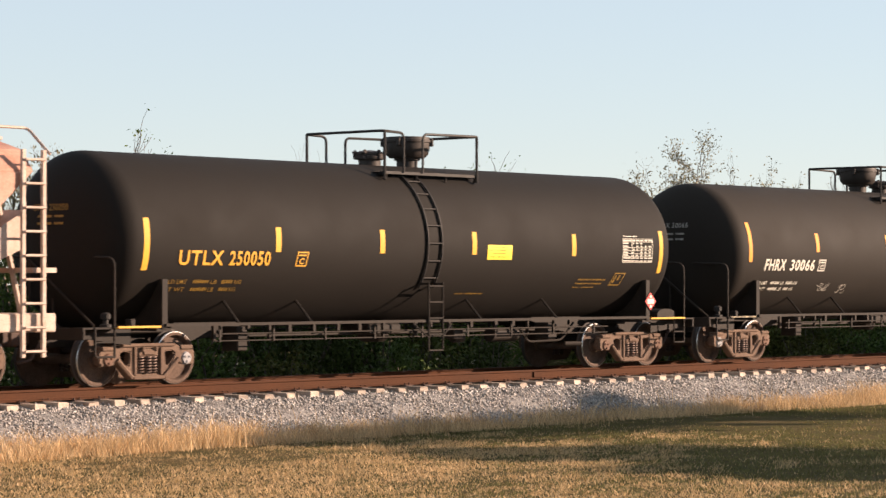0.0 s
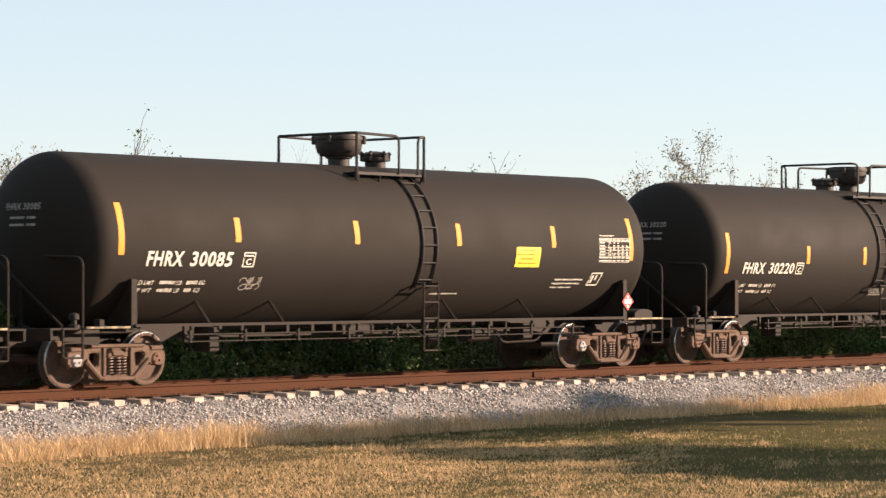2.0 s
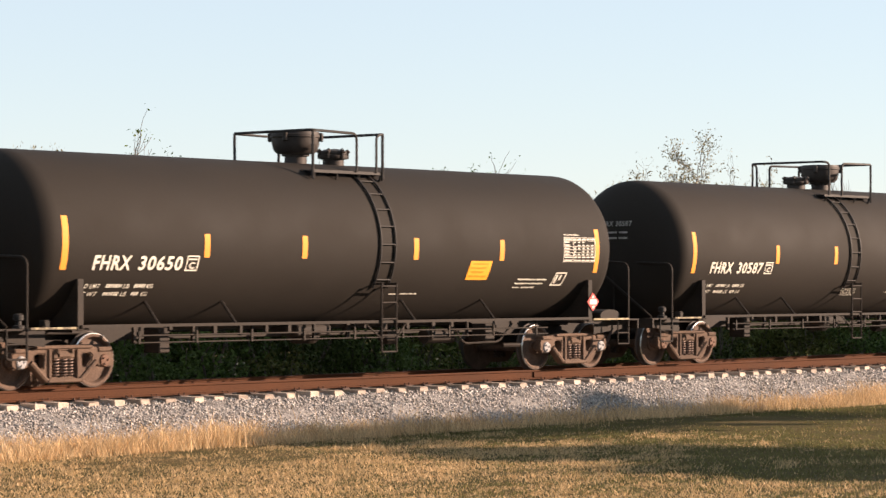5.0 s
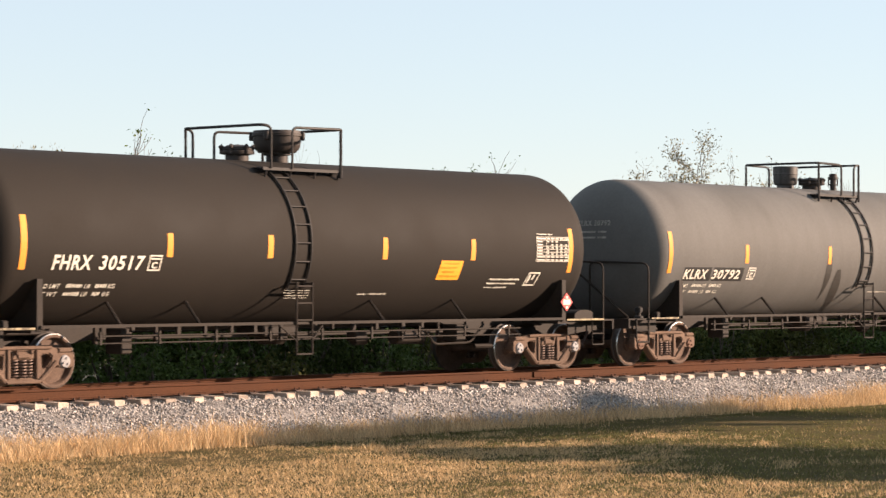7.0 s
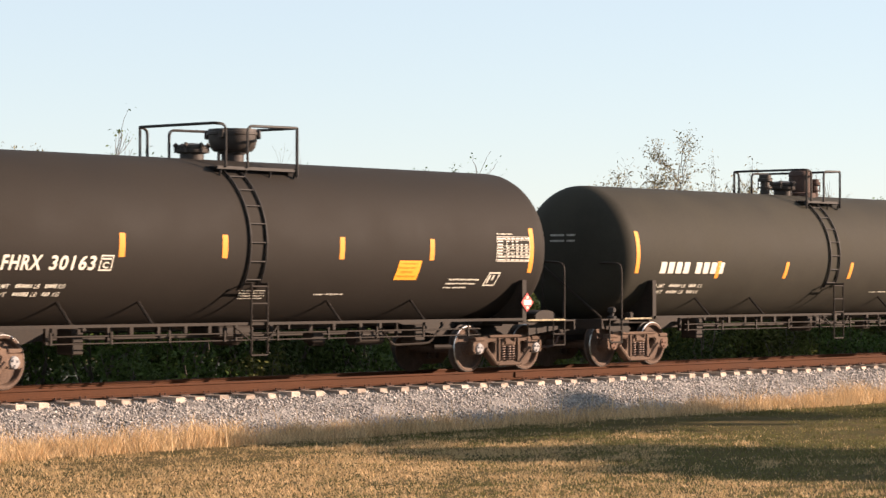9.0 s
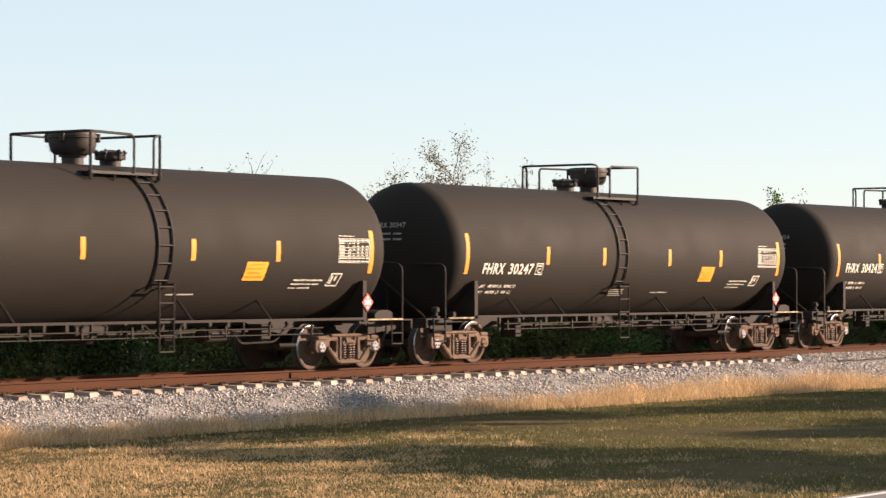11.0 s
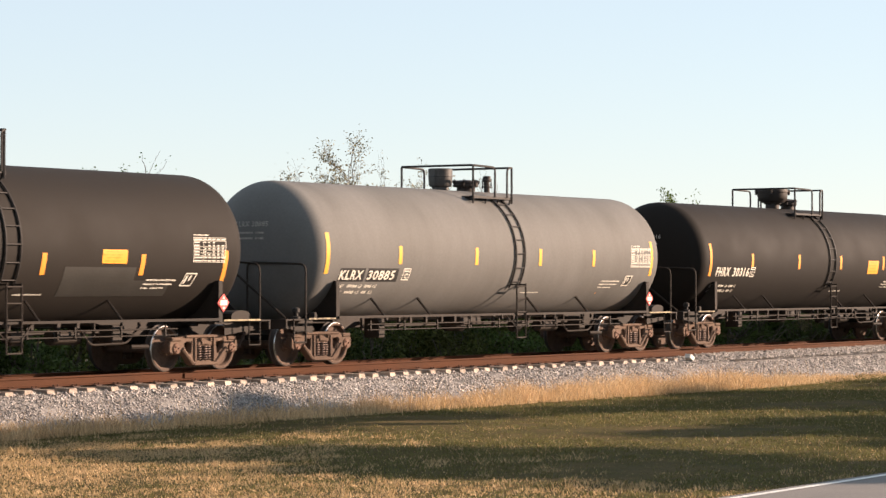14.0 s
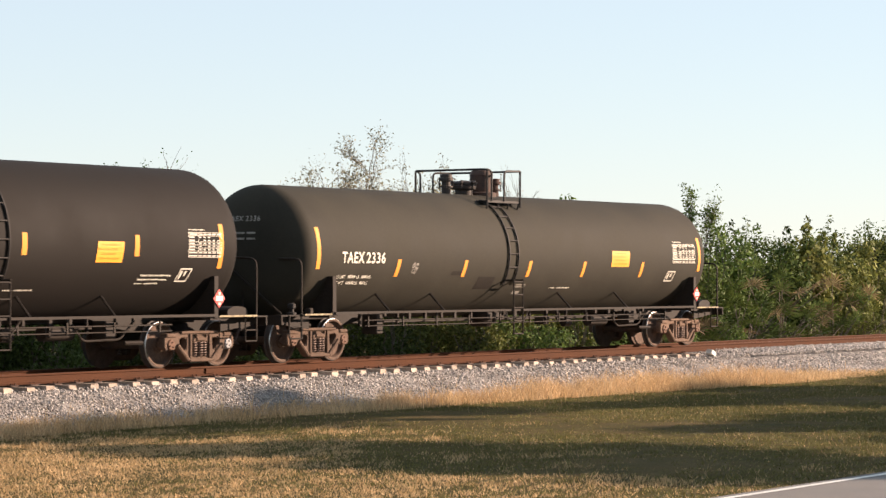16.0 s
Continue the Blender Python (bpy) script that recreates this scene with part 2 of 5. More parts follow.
def raw_mesh(name, verts, faces, mat):
    me = bpy.data.meshes.new(name)
    nv, nf, k = len(verts), len(faces), faces.shape[1]
    me.vertices.add(nv)
    me.vertices.foreach_set("co", np.asarray(verts, dtype=np.float32).ravel())
    me.loops.add(nf * k)
    me.loops.foreach_set("vertex_index", np.asarray(faces, dtype=np.int32).ravel())
    me.polygons.add(nf)
    me.polygons.foreach_set("loop_start", np.arange(nf, dtype=np.int32) * k)
    me.polygons.foreach_set("loop_total", np.full(nf, k, dtype=np.int32))
    me.update(calc_edges=True)
    me.materials.append(mat)
    return me

# ---------- ground, track bed, road ----------
GZ = -0.9                 # level of the field
YC = 0.81                 # centre line of the track
rng = np.random.default_rng(7)


def strip(name, section, x0, x1, step, mat, rough=0.0, label="", category=""):
    """A long strip with the cross section (y, z) along the track."""
    bm = bmesh.new()
    xs = np.arange(x0, x1 + step, step)
    rows = []
    for x in xs:
        rows.append([bm.verts.new((x, y, z + (noise.noise(Vector((x * 1.3, y * 2.1, 3))) * rough))) for y, z in section])
    for a, b in zip(rows, rows[1:]):
        for i in range(len(section) - 1):
            bm.faces.new((a[i], b[i], b[i + 1], a[i + 1]))
    bmesh.ops.recalc_face_normals(bm, faces=bm.faces)
    return tagged(new(name, mesh_of(name, bm, mat)), label, category, kind="structure")


def ground():
    bm = bmesh.new()
    xs = [-3000, -600, -100, -20] + list(np.arange(0, 120, 1.5)) + [130, 160, 250, 600, 3000]
    ys = [-3000, -600, -120, -60, -40, -30] + list(np.arange(-25, 0, 1.0)) + [0, 6, 12, 30, 100, 600, 3000]
    grid = []
    for x in xs:
        row = []
        for y in ys:
            near = -24 < y < 0 and 0 < x < 120
            row.append(bm.verts.new((x, y, GZ + (noise.noise(Vector((x * 0.16, y * 0.3, 1))) * 0.05 if near else 0))))
        grid.append(row)
    for a, b in zip(grid, grid[1:]):
        for i in range(len(ys) - 1):
            bm.faces.new((a[i], b[i], b[i + 1], a[i + 1]))
    return tagged(new("ground", mesh_of("ground", bm, M_GROUND, smooth=True)), "mown dry and green grass field beside the track", "ground", kind="structure")


ground()
bed = strip("ballast_bed", [(-2.1, -0.98), (-1.75, -0.75), (-1.25, -0.53), (-0.85, -0.38), (-0.5, -0.31), (-0.1, -0.26), (2.1, -0.26), (2.5, -0.32), (3.9, -1.0)], -40, 260, 0.3, M_BED, 0.05,
            "grey crushed stone ballast bank under the rails", "ballast")
strip("ditch", [(3.5, -0.82), (4.5, -0.8), (9, -0.75), (16, -0.8), (30, -0.85)], -40, 260, 4, M_SOIL, 0.05, "leaf litter under the scrub, coloured dark for the shade there", "ground")
strip("road", [(-24.5, GZ + 0.02), (-21.5, GZ + 0.085), (-18.35, GZ + 0.07), (-18.2, GZ - 0.06)], -300, 400, 10, M_ROAD, 0, "worn pale grey asphalt road beside the grass", "road")
strip("road_edge_line", [(-18.62, GZ + 0.077), (-18.50, GZ + 0.0765)], -300, 400, 10, M_LINE, 0, "white painted line along the road edge", "road line")


def loose_stones():
    """Crushed stones lying on the near shoulder of the bed."""
    n = 95000
    x = 22 + 78 * rng.random(n) ** 1.35
    u = rng.random(n)
    sec_y = np.array([-2.05, -1.75, -1.25, -0.85, -0.5, 0.0])
    sec_z = np.array([-0.95, -0.75, -0.53, -0.38, -0.31, -0.26])
    y = -2.05 + u * 2.05
    z = np.interp(y, sec_y, sec_z) + 0.008 + rng.normal(0, 0.012, n)
    heap = np.interp(x, [60.5, 63], [0, 0.09]) * (y > -0.9)   # past the bare ties the stone lies higher
    z = z + heap
    size = rng.uniform(0.011, 0.026, n) * (1 + (x - 22) / 120)
    base = np.array([(1, 0, 0), (-1, 0, 0), (0, 1, 0), (0, -1, 0), (0, 0, 1), (0, 0, -1)], float)
    tri = np.array([(0, 2, 4), (2, 1, 4), (1, 3, 4), (3, 0, 4), (2, 0, 5), (1, 2, 5), (3, 1, 5), (0, 3, 5)])
    v = base[None] + rng.normal(0, 0.33, (n, 6, 3))
    a = rng.random(n) * 6.283
    c, s = np.cos(a), np.sin(a)
    v = np.stack([v[..., 0] * c[:, None] - v[..., 1] * s[:, None], v[..., 0] * s[:, None] + v[..., 1] * c[:, None], v[..., 2] * 0.8], -1)
    v = v * size[:, None, None] + np.stack([x, y, z], -1)[:, None]
    f = tri[None] + (np.arange(n) * 6)[:, None, None]
    ob = new("ballast_stones", raw_mesh("ballast_stones", v.reshape(-1, 3), f.reshape(-1, 3), M_STONE))
    return tagged(ob, "loose grey and tan crushed granite stones on the track shoulder", "ballast", kind="stuff")


loose_stones()


def rail_profile():
    half = [(0.0, 0.0), (0.030, -0.002), (0.036, -0.012), (0.036, -0.035), (0.012, -0.045), (0.009, -0.14), (0.03, -0.158), (0.076, -0.172), (0.076, -0.186)]
    return half + [(-y, z) for y, z in half[:0:-1]]


def rail(name, yc):
    bm = bmesh.new()
    prof = rail_profile()
    xs = np.arange(-60, 300, 11.9)
    rows = [[bm.verts.new((x, yc + y, z)) for y, z in prof] for x in xs]
    n = len(prof)
    for a, b in zip(rows, rows[1:]):
        for i in range(n):
            f = bm.faces.new((a[i], a[(i + 1) % n], b[(i + 1) % n], b[i]))
            f.material_index = 1 if i in (0, n - 1) else 0
    bmesh.ops.recalc_face_normals(bm, faces=bm.faces)
    ob = new(name, mesh_of(name, bm, M_RAIL, M_HEAD))
    return tagged(ob, "rust-brown steel rail with a worn head", "rail", group="rails", kind="structure")


near_rail = rail("rail", 0.055)
far_rail = rail("rail", 1.565)


def joint_bar(x, yc, parent):
    bm = bmesh.new()
    for s in (-1, 1):
        box(bm, x - 0.13, x + 0.13, yc + s * 0.03 - 0.014, yc + s * 0.03 + 0.014, -0.15, -0.045, 0.006)
    return part("joint_bar", bm, M_RAIL, parent, "dark rusty bolted joint bar")


joint_bar(40.8, 0.055, near_rail)

# roadside trees on the camera's side of the road: x, y, height, crown width, share of the height that is crown
SHADE = [(57.0, -25.9, 10.9, 2.8, 0.09), (59.8, -25.6, 10.8, 2.8, 0.09), (62.6, -25.8, 10.75, 2.9, 0.09), (65.4, -26.2, 11.2, 2.9, 0.10), (68.0, -26.8, 11.6, 3.0, 0.11), (70.6, -28.0, 12.15, 3.4, 0.13), (75.0, -29.5, 11.4, 7.0, 0.38),
         (72, -32.5, 11.0, 5.5, 0.34), (80, -29.3, 11.3, 7.0, 0.40), (85.5, -30.0, 11.5, 7.0, 0.42), (78, -34.0, 11.0, 6.0, 0.36), (92, -30.0, 11.3, 7.5, 0.42), (98, -30.5, 11.3, 7.5, 0.42),
         (67.5, -33.0, 11.0, 5.5, 0.32), (70.0, -36.5, 11.0, 6.0, 0.34), (66.5, -38.5, 11.0, 5.5, 0.32), (76, -38.5, 11.2, 7.0, 0.36), (84, -36, 11.2, 7.0, 0.38),
         (57.4, -31.2, 11.0, 4.0, 0.14), (57.2, -34.0, 11.0, 4.4, 0.15), (57.0, -36.8, 11.0, 4.4, 0.15), (57.4, -39.4, 11.0, 4.4, 0.15), (104, -31, 11.5, 8, 0.4)]

# ---------- railway wheels and trucks ----------


def wheel_mesh():
    bm = bmesh.new()
    # across the wheel from the outer face (-) to the flange (+)
    lathe(bm, [(0.10, -0.03), (0.13, -0.035), (0.15, 0.0), (0.36, 0.015), (0.385, -0.062), (0.395, -0.07), (0.440, -0.07), (0.457, -0.056), (0.460, 0.03), (0.485, 0.045), (0.485, 0.068), (0.44, 0.072), (0.36, 0.06), (0.15, 0.05), (0.13, 0.09), (0.10, 0.09)], 36, "Y")
    for f in bm.faces:
        c = f.calc_center_median()
        r = math.hypot(c.x, c.z)
        f.material_index = 1 if 0.444 < r < 0.454 and c.y < -0.05 else 2 if r >= 0.454 and c.y < 0.04 else 0
    me = mesh_of("wheel", bm, M_WHEEL, M_TREAD, M_TIRE)
    return smooth_by_angle(me, 40)


def side_frame_mesh():
    bm = bmesh.new()
    half = [(0.0, 0.72), (0.38, 0.72), (0.62, 0.70), (0.80, 0.66), (1.02, 0.65), (1.09, 0.58), (1.09, 0.40), (1.03, 0.35), (0.76, 0.36), (0.70, 0.42), (0.44, 0.17), (0.34, 0.11), (0.0, 0.10)]
    outline = half + [(-x, z) for x, z in half[-2:0:-1]]
    win = [(0.40, 0.58), (0.56, 0.59), (0.62, 0.55), (0.60, 0.47), (0.48, 0.34), (0.42, 0.36)]
    mid = [(-0.27, 0.62), (0.27, 0.62), (0.25, 0.21), (-0.25, 0.21)]
    plate(bm, outline, [win, [(-x, z) for x, z in win], mid], -0.075, 0.075)
    bmesh.ops.bevel(bm, geom=[e for e in bm.edges if e.is_manifold and e.calc_face_angle(0) > 0.6], offset=0.018, segments=2, affect="EDGES")
    # raised flanges and the bolster end
    box(bm, -0.60, 0.60, -0.11, 0.0, 0.665, 0.715, 0.012)
    box(bm, -0.36, 0.36, -0.13, 0.0, 0.115, 0.175, 0.015)
    box(bm, -0.23, 0.23, -0.10, 0.10, 0.50, 0.63, 0.02)
    for s in (-1, 1):
        box(bm, s * 0.889 - 0.15, s * 0.889 + 0.15, -0.1, 0.09, 0.60, 0.68, 0.02)
        box(bm, s * 0.30 - 0.035, s * 0.30 + 0.035, -0.11, 0.0, 0.19, 0.66, 0.012)          # columns beside the springs
        rod(bm, (s * 0.36, -0.08, 0.15), (s * 0.70, -0.08, 0.45), 0.045, 8)                 # diagonal lower rib
        rod(bm, (s * 0.15, -0.12, 0.66), (s * 0.15, -0.12, 0.59), 0.03, 8)
    box(bm, -0.13, 0.13, -0.125, -0.09, 0.53, 0.60, 0.01)                                    # end of the bolster
    return smooth_by_angle(mesh_of("side_frame", bm, M_TRUCK), 35)


def spring_mesh():
    bm = bmesh.new()
    for cx, cy in ((-0.15, -0.03), (0.0, -0.06), (0.15, -0.03)):
        pts = [(cx + 0.066 * math.cos(a), cy + 0.066 * math.sin(a), 0.205 + 0.295 * a / (6.283 * 6)) for a in np.linspace(0, 6.283 * 6, 60)]
        tube(bm, pts, 0.017, 5)
    return smooth_by_angle(mesh_of("spring", bm, M_SPRING), 60)


def cap_mesh(mat):
    bm = bmesh.new()
    lathe(bm, [(0.115, 0.10), (0.115, 0.02), (0.10, 0.0), (0.095, -0.012), (0.06, -0.016)], 18, "Y")
    for k in range(3):
        a = 0.5 + 2.0944 * k
        rod(bm, (0.055 * math.cos(a), 0.0, 0.055 * math.sin(a)), (0.055 * math.cos(a), -0.035, 0.055 * math.sin(a)), 0.02, 6)
    return smooth_by_angle(mesh_of("bearing_cap", bm, mat), 40)


def axle_mesh():
    bm = bmesh.new()
    lathe(bm, [(0.08, -1.0), (0.085, -0.7), (0.095, -0.5), (0.085, 0.0), (0.095, 0.5), (0.085, 0.7), (0.08, 1.0)], 14, "Y")
    return smooth_by_angle(mesh_of("axle", bm, M_WHEEL), 40)


def bolster_mesh():
    bm = bmesh.new()
    box(bm, -0.20, 0.20, -0.98, 0.98, 0.52, 0.70, 0.02)
    lathe(bm, [(0.2, 0.70), (0.2, 0.78), (0.16, 0.80)], 20)
    for s in (-1, 1):                                # brake beams and shoes
        box(bm, s * 0.34 - 0.05, s * 0.34 + 0.05, -0.85, 0.85, 0.36, 0.46, 0.01)
        for y in (-0.74, 0.74):
            box(bm, s * 0.40 - 0.05, s * 0.40 + 0.05, y - 0.05, y + 0.05, 0.30, 0.60, 0.02)
    return mesh_of("bolster", bm, M_FRAME)


WHEEL, SIDE, SPRING, CAP, CAPR, AXLE, BOLSTER = wheel_mesh(), side_frame_mesh(), spring_mesh(), cap_mesh(M_CAP), cap_mesh(M_CAPR), axle_mesh(), bolster_mesh()
FLIP = pose(0, 0, 0, 0, 0, 180)


def trucks(car, half, pale=0b1010):
    """Two four-wheel trucks; pale: which bearing caps are pale, the others are rusty."""
    for side in (-1, 1):
        at = pose(side * half, 0, 0)
        bol = part("bolster", BOLSTER, None, car, "dark cast truck bolster with brake beams", at)
        for s in (-1, 1):
            f = part("side_frame", SIDE, None, bol, "dusty brown cast side frame", pose(0, s * 1.0, 0) @ (Matrix() if s < 0 else FLIP))
            part("spring", SPRING, None, bol, "coil springs", pose(0, s * 1.0, 0) @ (Matrix() if s < 0 else FLIP))
        for k, dx in enumerate((-0.889, 0.889)):
            ax = part("wheelset", AXLE, None, car, "turning axle with two rust-brown wheels", pose(side * half + dx, 0, 0.457))
            for s in (-1, 1):
                part("wheel", WHEEL, None, ax, "", pose(0, s * 0.74, 0) @ (Matrix() if s < 0 else FLIP))
                lit = (pale >> (k + (2 if side > 0 else 0))) & 1
                part("bearing_cap", CAP if lit else CAPR, None, ax, "pale grey bearing cap" if lit else "rusty bearing cap", pose(0, s * 1.09, 0) @ (Matrix() if s < 0 else FLIP))


# ---------- tank cars ----------


HEAD = 0.44                        # depth of the rounded ends over the radius
POW = 2 / 0.86


def tank_bm(R, zc, half):
    bm = bmesh.new()
    d = R * HEAD
    prof = [(R * math.sin(a) ** 0.86, -half - d * math.cos(a) ** 0.86) for a in np.linspace(0.03, math.pi / 2, 14)]
    ring = [x for x in np.linspace(-half, half, 9)[1:-1]]
    prof += [(R, x) for x in ring]
    prof += [(R * math.sin(a) ** 0.86, half + d * abs(math.cos(a)) ** 0.86) for a in np.linspace(math.pi / 2, 0.03, 14)]
    lathe(bm, prof, 72, "X")
    bmesh.ops.translate(bm, vec=(0, 0, zc), verts=bm.verts)
    return bm


class Shell:
    """The tank's surface: maps a place along the car and a height to a point on it."""

    def __init__(self, R, zc, half):
        self.R, self.zc, self.half = R, zc, half

    def at(self, x, z, off=0.0, side=-1):
        """z is taken as arc length from the axis height, so that lettering keeps its size."""
        a = z / self.R
        r = self.R + off
        dx = abs(x) - self.half
        if dx > 0:                                   # on the rounded shoulder
            k = max(0.0, 1 - (dx / (self.R * HEAD)) ** POW) ** (1 / POW)
            r = self.R * k + off
        return Vector((x, side * r * math.cos(a), self.zc + r * math.sin(a)))

    def arc(self, z):
        """Arc length for a true height above the rails."""
        return self.R * math.asin(max(-0.99, min(0.99, (z - self.zc) / self.R)))


def decal(bm, sh, x0, x1, z0, z1, slant=0.0, off=0.006, n=4, nx=1, mi=0):
    """A painted rectangle that follows the shell, between true heights."""
    a0, a1 = sh.arc(z0), sh.arc(z1)
    grid = []
    for i in range(n + 1):
        a = a0 + (a1 - a0) * i / n
        grid.append([bm.verts.new(sh.at(x0 + (x1 - x0) * j / nx + slant * i / n, a, off)) for j in range(nx + 1)])
    for i in range(n):
        for j in range(nx):
            f = bm.faces.new((grid[i][j], grid[i][j + 1], grid[i + 1][j + 1], grid[i + 1][j]))
            f.material_index = mi
    return bm


def outline_box(bm, sh, x0, x1, z0, z1, slant=0.0, w=0.03, mi=0):
    h = z1 - z0
    decal(bm, sh, x0, x1, z0, z0 + w, slant * w / h, mi=mi, n=1)
    decal(bm, sh, x0 + slant * (1 - w / h), x1 + slant * (1 - w / h), z1 - w, z1, slant * w / h, mi=mi, n=1)
    decal(bm, sh, x0, x0 + w, z0, z1, slant, off=0.0065, mi=mi)
    decal(bm, sh, x1 - w, x1, z0, z1, slant, off=0.0065, mi=mi)
    return bm


def letters(text, height, width, shear=0.0, bold=0.02):
    """Flat outline of a word: vertices (x, y) and triangles, scaled to a cap height and a whole width."""
    cu = bpy.data.curves.new("letters", "FONT")
    cu.body, cu.size, cu.shear, cu.offset, cu.space_character, cu.space_word = text, 1.0, shear, bold, 1.14, 0.9
    cu.resolution_u = 3
    ob = bpy.data.objects.new("letters", cu)
    me = bpy.data.meshes.new_from_object(ob)
    co = np.empty(len(me.vertices) * 3)
    me.vertices.foreach_get("co", co)
    co = co.reshape(-1, 3)[:, :2]
    faces = [tuple(p.vertices) for p in me.polygons]
    bpy.data.objects.remove(ob)
    bpy.data.curves.remove(cu)
    bpy.data.meshes.remove(me)
    lo, hi = co.min(0), co.max(0)
    return (co - lo) / (hi - lo) * (width, height), faces


def lettering(bm, sh, text, x0, x1, z0, z1, shear=0.15, bold=0.02, off=0.013):
    co, faces = letters(text, 1.0, x1 - x0, shear, bold)
    a0, a1 = sh.arc(z0), sh.arc(z1)
    vs = [bm.verts.new(sh.at(x0 + x, a0 + (a1 - a0) * y, off)) for x, y in co]
    for f in faces:
        try:
            bm.faces.new([vs[i] for i in f])
        except ValueError:
            pass
    return bm


def bars(bm, sh, x0, x1, z0, z1, groups, seed=0, slant=0.0):
    """A line of small writing too fine to read: a row of short bars."""
    rnd = random.Random(seed)
    span = x1 - x0
    for g0, g1 in groups:
        x = x0 + span * g0
        while x < x0 + span * g1 - 0.02:
            w = min(rnd.uniform(0.03, 0.05), x0 + span * g1 - x)
            dz = rnd.uniform(0, 0.012)
            decal(bm, sh, x, x + w, z0 + dz, z1 - rnd.uniform(0, 0.012), slant, n=1)
            x += w + 0.016
    return bm


def head_letters(bm, sh, text, w, z, h, yc):
    """Marks on the rounded end that faces -X."""
    co, faces = letters(text, h, w, 0.0, 0.02)
    d = sh.R * HEAD
    vs = []
    for x, y in co:
        yy, zz = yc + w / 2 - x, z + y - sh.zc
        k = max(0.0, 1 - (math.hypot(yy, zz) / sh.R) ** POW) ** (1 / POW)
        vs.append(bm.verts.new((-sh.half - d * k - 0.008, yy, sh.zc + zz)))
    for f in faces:
        try:
            bm.faces.new([vs[i] for i in f])
        except ValueError:
            pass


def nozzle(bm, x, y, z, r, h, lid=0.05, bolts=6):
    """A bolted lid on a short neck, with swing bolts round its rim."""
    lathe_at(bm, [(r * 0.74, z - 0.35), (r * 0.74, z + h * 0.35), (r * 0.96, z + h * 0.38), (r, z + h * 0.45), (r, z + h * 0.62), (r * 0.90, z + h * 0.65), (r * 0.94, z + h * 0.70), (r * 0.94, z + h * 0.88), (r * 0.6, z + h), (r * 0.1, z + h + lid * 0.3)], x, y)
    for k in range(bolts):
        a = 0.4 + 6.283 * k / bolts
        c, s = math.cos(a) * r, math.sin(a) * r
        rod(bm, (x + c, y + s, z + h * 0.40), (x + c, y + s, z + h * 0.92), 0.028, 6)
        rod(bm, (x + c * 1.1, y + s * 1.1, z + h * 0.78), (x + c * 0.9, y + s * 0.9, z + h * 0.98), 0.036, 6)


def vent(bm, x, z, r, h):
    """A slim relief valve: neck, flange, body and a wider cap."""
    lathe_at(bm, [(r * 0.75, z - 0.3), (r * 0.75, z + h * 0.30), (r * 1.1, z + h * 0.31), (r * 1.1, z + h * 0.38), (r * 0.7, z + h * 0.40), (r * 0.7, z + h * 0.62), (r * 1.15, z + h * 0.66), (r * 1.15, z + h * 0.78), (r * 0.95, z + h * 0.80), (r * 0.95, z + h * 0.97), (r * 0.6, z + h)], x, 0, 16)
    for k in range(4):
        a = 0.6 + 1.5708 * k
        rod(bm, (x + r * 1.05 * math.cos(a), r * 1.05 * math.sin(a), z + h * 0.25), (x + r * 1.05 * math.cos(a), r * 1.05 * math.sin(a), z + h * 0.83), 0.016, 5)


def lathe_at(bm, prof, x, y, n=28):
    b2 = bmesh.new()
    lathe(b2, prof, n)
    bmesh.ops.translate(b2, vec=(x, y, 0), verts=b2.verts)
    me = bpy.data.meshes.new("tmp")
    b2.to_mesh(me)
    b2.free()
    bm.from_mesh(me)
    bpy.data.meshes.remove(me)


def bonnet(bm, x, y, z, r, h):
    """A wide protective housing on a narrow neck, with a lid and hinge lugs."""
    lathe_at(bm, [(r * 0.45, z - 0.35), (r * 0.45, z + 0.12), (r * 0.56, z + 0.13), (r * 0.56, z + 0.17), (r * 0.76, z + 0.175), (r * 0.90, z + 0.24), (r * 0.97, z + h * 0.62), (r * 0.98, z + h * 0.80), (r * 1.03, z + h * 0.815), (r * 1.03, z + h * 0.90), (r * 0.99, z + h * 0.91), (r * 0.97, z + h * 0.99), (r * 0.80, z + h)], x, y, 36)
    for a in (0.35, 2.2, 3.5, 5.3):
        box(bm, -0.03, 0.06, -0.045, 0.045, z + h * 0.68, z + h * 0.96, 0.015, m=Matrix.Translation((x + math.cos(a) * r, y + math.sin(a) * r, 0)) @ Matrix.Rotation(a, 4, "Z"))


FITTINGS = {}


